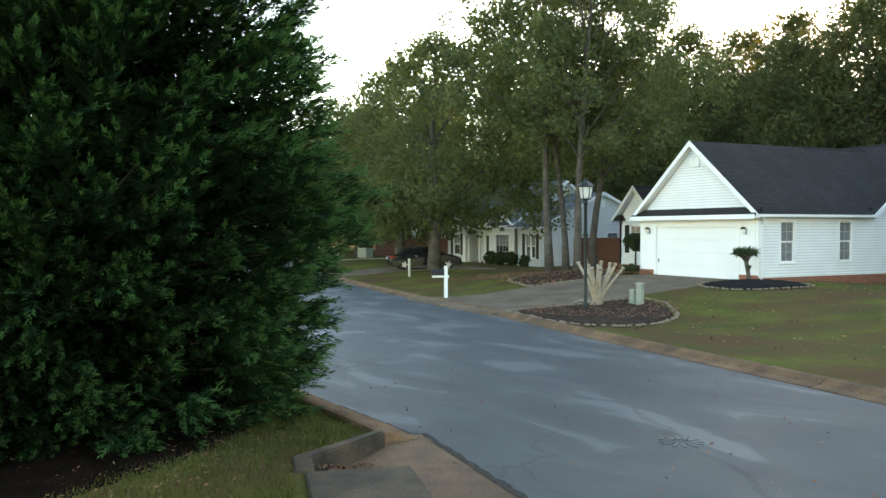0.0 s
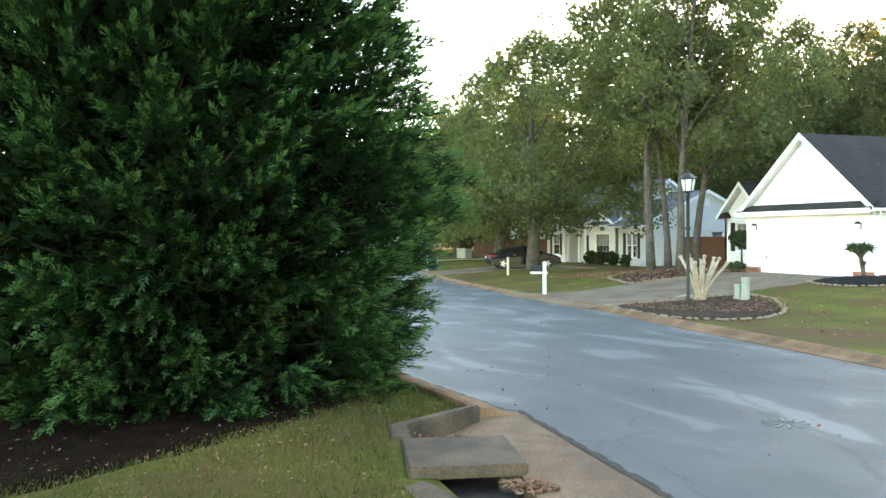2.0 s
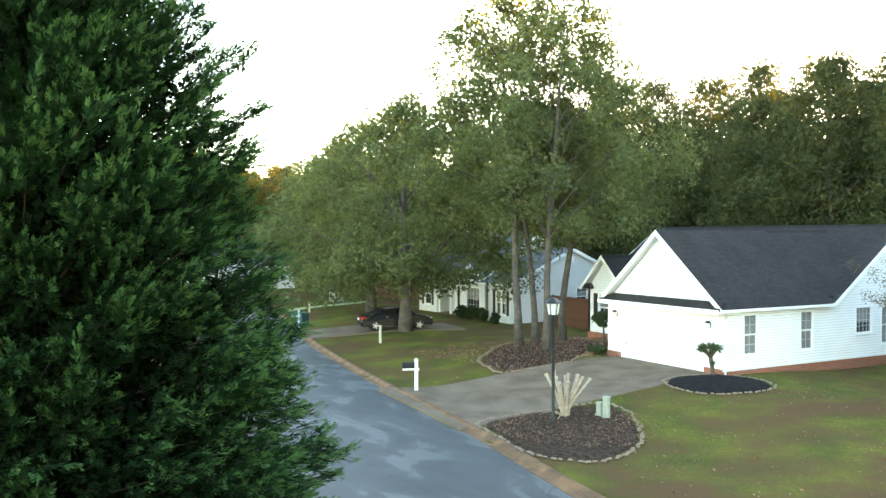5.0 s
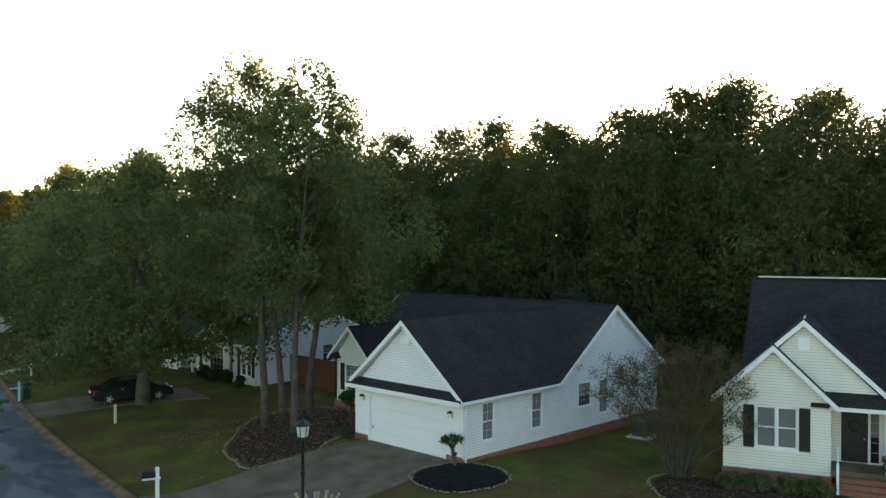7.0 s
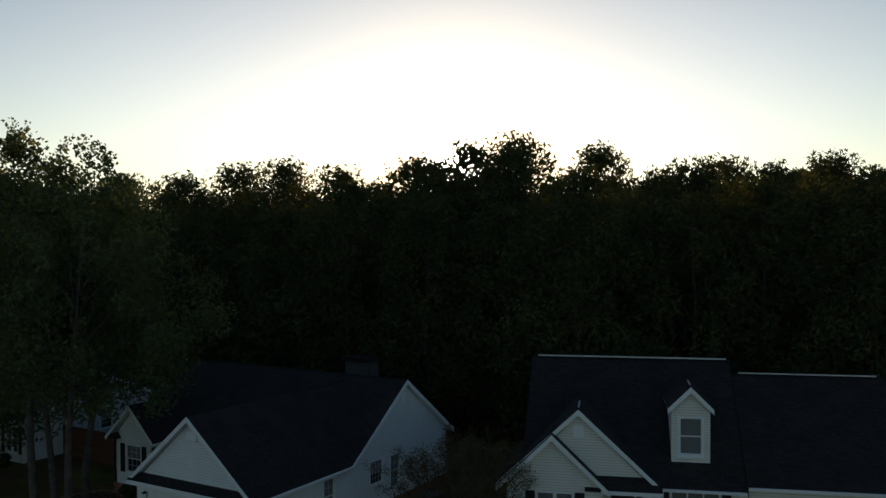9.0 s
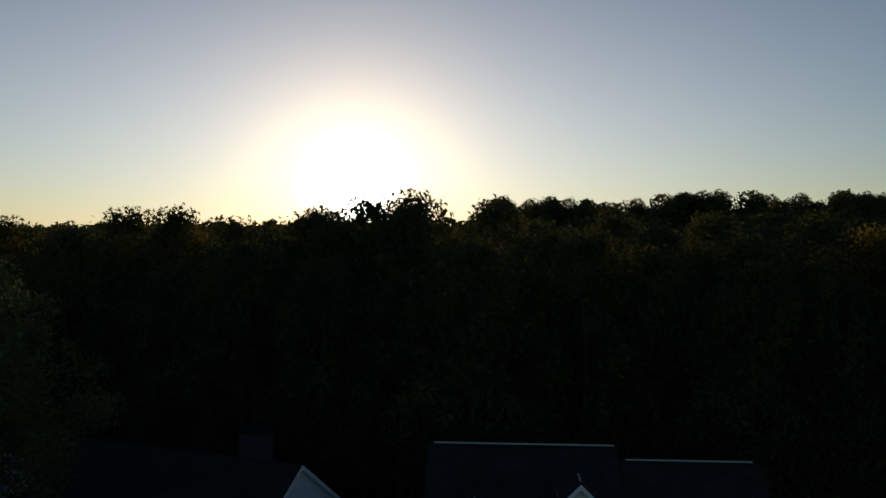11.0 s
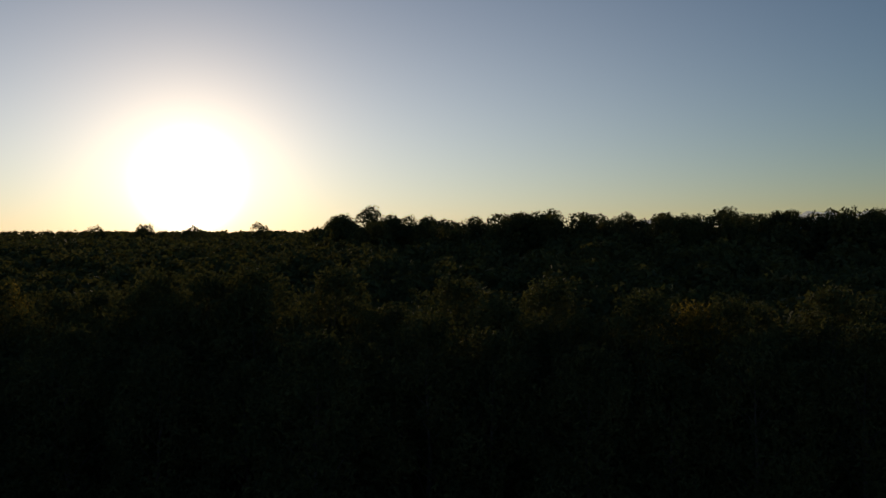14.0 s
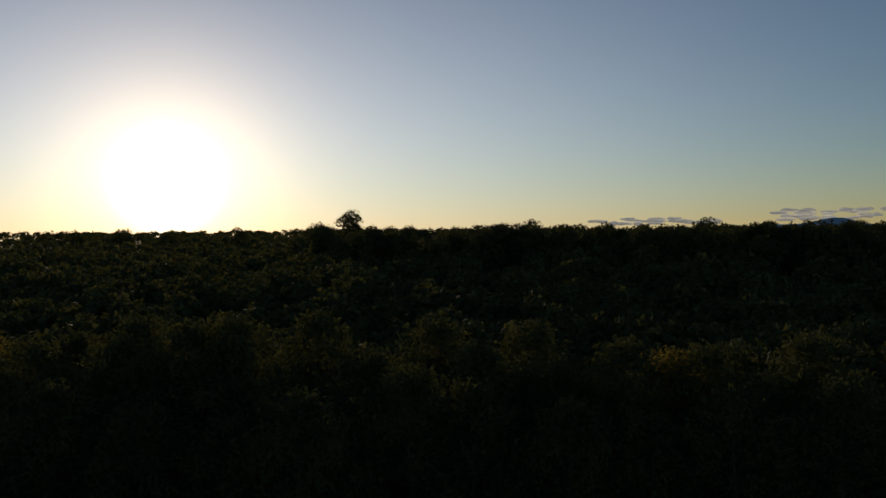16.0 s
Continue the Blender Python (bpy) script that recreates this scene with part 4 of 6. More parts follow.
def house_c():
    h = thing("house", Matrix.Rotation(radians(20), 4, "Z"), "cream-sided house with dormer, front gables and black shutters", "house")
    bay = facing((10.1, 2.65), (1, 0), (0, 1))
    w0 = [(1.25, 2.70, 1.36, 2.92)]
    wall(h, CREAM_SIDING, bay, 3.9, 0.45, 3.05, w0, gable=[(0, 3.05), (3.9, 3.05), (3.9, 3.2), (1.87, 5.12), (0, 3.35)])
    window(h, bay, *w0[0], 1, 1, 2, double=True, shutters=0.4, trim=0.06, blind=0.0)
    wall(h, CREAM_SIDING, facing((10.1, 14.9), (0, -1), (1, 0)), 12.08, 0.45, 3.05)
    wall(h, CREAM_SIDING, facing((10.95, 14.9), (0, -1), (1, 0)), 11.6, 3.0, 3.1, gable=[(0, 3.1), (11.6, 3.1), (5.9, 7.35)], name="gable_wall")
    wall(h, CREAM_SIDING, facing((14.0, 2.812), (0, 1), (-1, 0)), 1.38, 0.45, 3.05)
    wall(h, CREAM_SIDING, facing((10.1, 3.05), (1, 0), (0, 1)), 6.15, 3.05, 3.15, gable=[(0.0, 3.15), (6.0, 3.15), (2.93, 6.1)], name="gable_wall")
    vent(h, facing((10.1, 3.05), (1, 0), (0, 1)), 2.93, 5.15, 0.42, 0.5)
    lay_uv(part("brick_base", boxed(10.06, 14.02, 2.62, 14.9, -0.3, 0.448), BRICK, h))
    lay_uv(part("brick_base", boxed(14.03, 19.38, 3.37, 14.9, -0.3, 0.448), BRICK, h))
    # porch
    porch = facing((14.0, 4.2), (1, 0), (0, 1))
    wall(h, CREAM_SIDING, porch, 2.5, 0.45, 3.05, [(0.36, 1.30, 0.72, 2.75), (1.36, 1.72, 0.72, 2.75)])
    d = part("door", moved(boxed(0.40, 1.26, 0.04, 0.09, 0.74, 2.72), porch), DARK_DOOR, h, "dark front door")
    part("panel", moved(boxed(0.52, 1.14, 0.025, 0.038, 0.9, 1.6, bevel=0.008), porch), DARK_DOOR, d)
    part("panel", moved(boxed(0.52, 1.14, 0.025, 0.038, 1.75, 2.6, bevel=0.008), porch), DARK_DOOR, d)
    part("door_knob", moved(lathe(bmesh.new(), [(0.01, 0), (0.03, 0.01), (0.03, 0.04), (0.01, 0.05)], 10, 0, 0), porch @ Matrix.Translation((1.18, 0.03, 1.65)) @ Matrix.Rotation(radians(90), 4, "X")), RIM, d)
    part("wreath", moved(tube(bmesh.new(), [(0.83 + 0.19 * math.cos(k * math.tau / 14), 0.0, 2.15 + 0.19 * math.sin(k * math.tau / 14)) for k in range(15)], [0.045] * 15, 6, False), porch), LEAF_SHRUB, d)
    window(h, porch, 1.36, 1.72, 0.72, 2.75, 1, 5, 1, trim=0.05)
    pf = lay_uv(part("porch_floor", boxed(14.02, 16.35, 2.7, 4.2, 0.449, 0.70), CONCRETE, h))
    for k in range(3):
        lay_uv(part("step", boxed(14.3, 16.0, 1.75 + 0.3 * k, 2.695 + 0.001 * k, -0.2, 0.20 + 0.165 * k), BRICK, pf, "red brick step"))
    for x in (15.9, 16.25):
        part("post", boxed(x - 0.06, x + 0.06, 2.74, 2.86, 0.70, 3.05), WHITE_PAINT, pf, "white porch post")
    for x in (14.25, 16.05):
        for j in range(2):
            part("rail", moved(boxed(-0.02, 0.02, 0, 1.25, -0.03, 0.03), Matrix.Translation((x, 1.65, 0.45 + 0.62 * j)) @ Matrix.Rotation(radians(22), 4, "X")), WHITE_PAINT, pf, "white stair rail")
        for i in range(8):
            part("baluster", boxed(x - 0.014, x + 0.014, 1.72 + i * 0.145, 1.75 + i * 0.145, 0.50 + 0.0586 * i, 1.06 + 0.0586 * i), WHITE_PAINT, pf)
        part("newel", boxed(x - 0.045, x + 0.045, 1.60, 1.69, -0.05, 1.22), WHITE_PAINT, pf)
    pent = lay_uv(part("pent_roof", prism(bmesh.new(), [(2.55, 3.06), (2.55, 3.12), (3.06, 3.62), (3.06, 3.06)], 13.3, 16.4, "x"), ROOF_DARK, h))
    part("fascia", boxed(13.95, 16.42, 2.515, 2.547, 2.98, 3.13), WHITE_PAINT, pent)
    # right-hand bay
    rb = facing((16.4, 3.4), (1, 0), (0, 1))
    w1 = [(0.38, 2.28, 1.55, 3.0)]
    wall(h, CREAM_SIDING, rb, 2.98, 0.45, 3.12, w1)
    wn = window(h, rb, *w1[0], 3, 2, 2, trim=0.06, shutters=0.36, blind=0.0)
    for k in (1, 2):
        part("mullion", moved(boxed(0.38 + 1.9 * k / 3 - 0.03, 0.38 + 1.9 * k / 3 + 0.03, 0.0, 0.1, 1.55, 3.0), rb), WHITE_PAINT, wn)
    wall(h, CREAM_SIDING, facing((16.4, 4.2), (0, -1), (1, 0)), 0.8, 0.45, 3.12)
    downspout(h, [(19.36, 3.12, 3.1), (19.36, 3.34, 2.9), (19.36, 3.34, 0.2)])
    # garage wing
    gw = facing((19.4, 3.42), (1, 0), (0, 1))
    wall(h, CREAM_SIDING, gw, 6.6, 0.1, 3.3, [(1.05, 5.9, 0.12, 2.66)])
    garage_door(h, gw, 1.05, 5.9, 0.12, 2.66)
    wall_lamp(h, gw, 0.78, 2.35)
    wall(h, CREAM_SIDING, facing((26.0, 3.4), (0, 1), (-1, 0)), 9.5, 0.1, 3.3, gable=[(0, 3.3), (9.5, 3.3), (4.9, 6.7)])
    wall(h, CREAM_SIDING, facing((19.4, 3.6), (0, 1), (-1, 0)), 11.2, 3.0, 3.1, gable=[(0.2, 3.1), (11.2, 3.1), (5.4, 7.35)])
    # roofs
    # dark trim on these two puts the shade at the roof ends into colour
    gable_roof(h, ROOF_DARK, "x", 10.65, 19.72, 9.0, 5.95, 3.22, 7.66, trim=ROOF_DARK)
    gable_roof(h, ROOF_DARK, "x", 19.74, 26.3, 8.6, 5.5, 3.42, 7.1, ends=(False, True), trim=ROOF_DARK)
    gable_roof(h, ROOF_DARK, "y", 2.85, 8.2, 13.03, 3.4, 3.17, 6.33, ends=(True, False), gutters=False)
    gable_roof(h, ROOF_DARK, "y", 2.38, 5.0, 11.97, 2.3, 3.13, 5.34, ends=(True, False), gutters=False)
    # dormer
    dm = facing((16.83, 4.15), (1, 0), (0, 1))
    wall(h, CREAM_SIDING, dm, 1.56, 3.9, 6.2, [(0.34, 1.22, 4.36, 5.88)], gable=[(0, 6.2), (1.56, 6.2), (1.56, 6.3), (0.76, 7.05), (0, 6.3)], name="dormer_wall")
    window(h, dm, 0.34, 1.22, 4.36, 5.88, 1, 1, 2, trim=0.1, blind=0.0)
    for x, s in ((16.83, -1), (18.39, 1)):
        wall(h, CREAM_SIDING, facing((x, 4.31), (0, 1), (-s, 0)), 3.4, 3.6, 6.3, name="dormer_wall")
    gable_roof(h, ROOF_DARK, "y", 3.95, 8.6, 17.6, 0.92, 6.28, 7.2, thick=0.08, ends=(True, False), gutters=False)
    # bright metal flashing along the ridges
    fl = material("pale_ridge_vent", (0.62, 0.62, 0.60), 0.4, 0.3, vary=0.1)
    part("ridge_vent", boxed(10.9, 19.6, 8.93, 9.07, 7.68, 7.735), fl, h, "pale metal ridge vent")
    part("ridge_vent", boxed(20.1, 26.0, 8.53, 8.67, 7.12, 7.165), fl, h, "pale metal ridge vent")
    part("ridge_flashing", boxed(13.0, 13.06, 3.3, 4.6, 6.35, 6.38), fl, h)
    part("ridge_flashing", boxed(17.57, 17.63, 4.4, 5.6, 7.22, 7.25), fl, h)
    return h


def house_b():
    h = thing("house", pose(0, 0, -0.42), "pale blue-grey house with steep grey roofs and arched window", "house")
    right = facing((-24.6, 6.0), (0, 1), (-1, 0))
    wall(h, BLUE_SIDING, right, 10.0, 0.0, 2.7, [(5.6, 6.5, 1.1, 2.3)], gable=[(0, 2.7), (10, 2.7), (5.1, 5.05)])
    window(h, right, 5.6, 6.5, 1.1, 2.3, 2, 2, 2)
    vent(h, right, 5.1, 4.1, 0.5, 0.5)
    wing = facing((-27.6, 6.0), (1, 0), (0, 1))
    wall(h, BLUE_SIDING, wing, 2.838, 0.0, 2.7, [(1.2, 2.45, 0.6, 2.2)])
    window(h, wing, 1.2, 2.45, 0.6, 2.2, 2, 2, 2, double=True, shutters=0.3)
    wall(h, BLUE_SIDING, facing((-27.6, 7.4), (0, -1), (1, 0)), 1.4, 0.0, 2.7)
    mid = facing((-32.2, 6.4), (1, 0), (0, 1))
    wall(h, BLUE_SIDING, mid, 3.8, 0.0, 2.8, [(1.0, 2.9, 0.5, 2.2)], gable=[(0, 2.8), (3.8, 2.8), (1.95, 3.75)])
    w = window(h, mid, 1.0, 2.9, 0.5, 2.2, 4, 4, 1)
    arch = [(1.95 + 0.42 * math.cos(math.pi * k / 12), 2.42 + 0.42 * math.sin(math.pi * k / 12)) for k in range(13)]
    part("arch_pane", moved(prism(bmesh.new(), arch, -0.01, -0.004, "y"), mid), GLASS, w)
    part("arch_casing", moved(tube(bmesh.new(), [(p[0], -0.02, p[1]) for p in arch], [0.04] * 13, 6), mid), WHITE_PAINT, w)
    wall(h, BLUE_SIDING, facing((-38.03, 7.402), (1, 0), (0, 1)), 10.43, 0.0, 2.8, [(3.3, 4.2, 0.0, 2.1)])
    part("door", boxed(-34.88, -34.02, 7.46, 7.52, 0.02, 2.08), DARK_DOOR, h, "dark recessed front door")
    left = facing((-38.2, 6.0), (1, 0), (0, 1))
    wall(h, BLUE_SIDING, left, 2.838, 0.0, 2.7, [(1.0, 2.1, 0.6, 2.2)], gable=[(0, 2.7), (2.838, 2.7), (1.42, 4.3)])
    window(h, left, 1.0, 2.1, 0.6, 2.2, 2, 2, 2, shutters=0.32)
    wall(h, BLUE_SIDING, facing((-35.2, 6.0), (0, 1), (-1, 0)), 1.4, 0.0, 2.7)
    wall(h, BLUE_SIDING, facing((-38.2, 16.0), (0, -1), (1, 0)), 9.83, 0.0, 2.8, gable=[(0, 2.8), (9.83, 2.8), (5, 6.0)])
    wall(h, BLUE_SIDING, facing((-24.6, 16.0), (-1, 0), (0, -1)), 13.6, 0.0, 2.8)
    for x in (-34.95, -33.2, -32.35, -28.2):
        part("porch_post", boxed(x - 0.07, x + 0.07, 6.1, 6.24, 0.0, 2.65), WHITE_PAINT, h, "white porch post")
    part("porch_floor", boxed(-35.2, -27.6, 6.05, 7.4, -0.2, 0.05), CONCRETE, h)
    wall(h, BLUE_SIDING, facing((-28.6, 6.6), (0, 1), (-1, 0)), 8.8, 2.7, 2.8, gable=[(0, 2.8), (8.8, 2.8), (4.2, 6.05)])
    gable_roof(h, ROOF_GREY, "x", -28.6, -24.35, 11.1, 5.35, 2.72, 5.15, ends=(False, True))
    gable_roof(h, ROOF_GREY, "x", -38.5, -28.35, 10.8, 4.75, 2.85, 6.15)
    gable_roof(h, ROOF_GREY, "y", 5.75, 10.5, -36.7, 1.75, 2.75, 4.5, ends=(True, False))
    gable_roof(h, ROOF_GREY, "y", 6.1, 9.0, -30.25, 2.15, 2.85, 3.95, ends=(True, False))
    return h


def plain_house(m, label, siding_mat, roof_mat, w=12.0, d=9.0, z1=2.7, ridge=5.6, gable_at=3.0, garage=True):
    """A farther house: its front at y = 0 of its own frame, x along the front."""
    h = thing("house", m, label, "house")
    front = facing((0, 0), (1, 0), (0, 1))
    holes = [(w - 5.6, w - 1.0, 0.0, 2.1)] if garage else [(w - 4.0, w - 2.8, 0.7, 2.2)]
    holes.append((5.1, 6.0, 0.0, 2.05))
    wall(h, siding_mat, front, w, -0.4, z1, holes)
    g = facing((gable_at - 2.2, -1.2), (1, 0), (0, 1))
    wall(h, siding_mat, g, 4.4, -0.4, z1, [(1.4, 3.0, 0.7, 2.2)], gable=[(0, z1), (4.4, z1), (2.2, z1 + 1.9)])
    window(h, g, 1.4, 3.0, 0.7, 2.2, 2, 2, 2, double=True, shutters=0.38)
    for x, s in ((gable_at - 2.2, 1), (gable_at + 2.2, -1)):
        wall(h, siding_mat, facing((x + s * 0.002, -1.03), (0, 1), (s, 0)), 1.02, -0.4, z1)
    part("door", moved(boxed(5.14, 5.96, 0.05, 0.1, 0.02, 2.02), front), DARK_DOOR, h, "dark front door")
    if garage:
        garage_door(h, front, w - 5.6, w - 1.0, 0.0, 2.1)
    else:
        window(h, front, *holes[0], 2, 2, 2, shutters=0.36)
    for x, s in ((0, 1), (w, -1)):
        wall(h, siding_mat, facing((x, 0.165), (0, 1), (s, 0)), d - 0.33, -0.4, z1, gable=[(0, z1), (d - 0.33, z1), (d / 2 - 0.165, ridge - 0.25)])
    wall(h, siding_mat, facing((w, d), (-1, 0), (0, -1)), w, -0.4, z1)
    gable_roof(h, roof_mat, "x", -0.35, w + 0.35, d / 2, d / 2 + 0.35, z1, ridge)
    gable_roof(h, roof_mat, "y", -1.5, d / 2, gable_at, 2.5, z1 - 0.02, z1 + 2.05, ends=(True, False))
    return h


house_a()
house_c()
house_b()
plain_house(pose(-71.5, -4.5, -0.5, rz=98), "white far house facing the bend of the street", WHITE_SIDING, ROOF_GREY)
plain_house(pose(-56, 11.5, -0.45, rz=8), "white far house with a red-brown chimney beyond trees", WHITE_SIDING, ROOF_GREY, garage=False)


# ---- trees and shrubs
def leaf_soup(rng, centres, spread, count, size, flat=0.45):
    """Loose three-cornered leaves round the centres; returns the corners."""
    i = rng.integers(0, len(centres), count)
    d = rng.normal(size=(count, 3))
    d /= np.linalg.norm(d, axis=1)[:, None]
    r = rng.random(count) ** 0.45
    c = centres[i] + d * (r * (spread[i] if np.ndim(spread) else spread))[:, None] * np.array([1, 1, 0.75])
    n = rng.normal(size=(count, 3)) * np.array([1, 1, flat]) + d * 0.6 + np.array([0, 0, 0.5])
    n /= np.linalg.norm(n, axis=1)[:, None]
    a = np.cross(n, rng.normal(size=(count, 3)))
    a /= np.linalg.norm(a, axis=1)[:, None] + 1e-9
    b = np.cross(n, a)
    s = size * (0.6 + 0.8 * rng.random(count))[:, None]
    v = np.empty((count, 4, 3))
    v[:, 0], v[:, 1], v[:, 2], v[:, 3] = c - a * s, c - b * s * 0.55 + n * s * 0.1, c + a * s, c + b * s * 0.55 + n * s * 0.1
    return v.reshape(-1, 3)


def lumps(rng, p, size, waves=14):
    """A cheap smooth noise over points, about -1 to 1, with lumps of that size in metres."""
    k = rng.normal(size=(waves, 3))
    k *= (rng.uniform(0.6, 1.5, waves) / np.linalg.norm(k, axis=1) * math.tau / (size * 2.2))[:, None]
    return np.sin(p @ k.T + rng.uniform(0, math.tau, waves)).sum(axis=1) / math.sqrt(waves) * 0.9


def broadleaf(seed, height, crown_base, radius, trunk_r, leaves, size, mat, label, lean=(0, 0), corners=4, gaps=0.2, lump=0.8, spire=0.5, clumps=90, puff=(0.065, 0.125)):
    """A tree at the origin: a trunk with limbs, and leaves in an uneven crown with gaps."""
    rng = np.random.default_rng(seed)
    t = thing("tree", Matrix(), label, "tree")
    bm = bmesh.new()
    n = 9
    stem = [Vector((lean[0] * (k / n) ** 1.5 + 0.12 * math.sin(seed + k * 1.3), lean[1] * (k / n) ** 1.5 + 0.12 * math.cos(seed * 2 + k), height * 0.92 * k / n)) for k in range(n + 1)]
    stem[0] = Vector((0, 0, -0.3))
    tube(bm, stem, [trunk_r * (1.25 if k == 0 else (1 - 0.93 * k / n)) for k in range(n + 1)], 9)
    ph = rng.uniform(0, math.tau, 8)

    def reach(u, a):
        """The crown's radius at the height u (0 to 1) and the bearing a."""
        body = np.interp(u, [0, 0.12, 0.35, 0.62, 0.82, 0.93, 1.0], [0.45, 0.85, 1.0, 0.88, 0.62 - 0.1 * spire, 0.36 - 0.08 * spire, 0.02])
        lobes = 1 + 0.20 * np.sin(2 * a + ph[0] + 3 * u) + 0.15 * np.sin(3 * a + ph[1] - 7 * u) + 0.12 * np.sin(5 * a + ph[2] + 11 * u)
        return radius * body * lobes

    for k in range(26):
        u = 0.05 + 0.85 * (k + 0.5) / 26
        a = k * 2.39996
        z = crown_base + (height - crown_base) * u
        i = min(n, int(z / (height * 0.92) * n))
        r = float(reach(u, a)) * 0.8
        e = Vector((stem[i].x + r * math.cos(a), stem[i].y + r * math.sin(a), z))
        zs = max(crown_base * 0.85, z - r * 0.9)
        f = min(zs / (height * 0.92) * n, n - 0.01)
        s = stem[int(f)].lerp(stem[int(f) + 1], f - int(f))
        tube(bm, [s, s.lerp(e, 0.5) + Vector((0, 0, 0.12 * r)), e], [trunk_r * 0.30 * (1 - 0.6 * u), trunk_r * 0.16 * (1 - 0.4 * u), 0.012], 5, False)
    part("trunk", bm, BARK, t, smooth=True)
    # soft clumps of leaves over the crown, smaller ones at the rim and the top
    cs, sg, wt = [], [], []
    for k in range(clumps):
        u = ((k + 0.5) / clumps) ** 0.92
        a = k * 2.39996 + rng.uniform(-0.5, 0.5)
        r = float(reach(u, a)) * rng.uniform(0.25, 0.92) ** 0.55
        z = crown_base + (height - crown_base) * min(u, 0.96) + rng.uniform(-0.6, 0.5)
        i = min(n, int(z / (height * 0.92) * n))
        cs.append((stem[i].x + r * math.cos(a), stem[i].y + r * math.sin(a), z - 0.1 * r))
        s_ = radius * rng.uniform(*puff) * (1.15 - 0.4 * u)
        sg.append(s_)
        wt.append(s_**2.2 * (1 - 0.25 * u))
    cs, sg, wt = np.array(cs), np.array(sg), np.array(wt) / sum(wt)
    i = rng.choice(len(cs), leaves, p=wt)
    d = rng.normal(size=(leaves, 3))
    p = cs[i] + d * np.clip(2.3 / np.linalg.norm(d, axis=1), 0.0, 1.0)[:, None] * sg[i][:, None] * np.array([1, 1, 0.8])
    if gaps > -1:
        p = p[lumps(rng, p, lump) > gaps - 0.6]
    v = leaf_soup(rng, p, 0.05, len(p), size)
    if corners == 3:
        v = v.reshape(-1, 4, 3)[:, :3].reshape(-1, 3)
    soup("crown", v, corners, mat, t)
    return t


def place(t, x, y, turn=0.0, scale=1.0):
    t.matrix_world = Matrix.Translation((x, y, ground_z(x, y))) @ Matrix.Rotation(radians(turn), 4, "Z") @ Matrix.Diagonal((scale, scale, scale, 1))
    return t


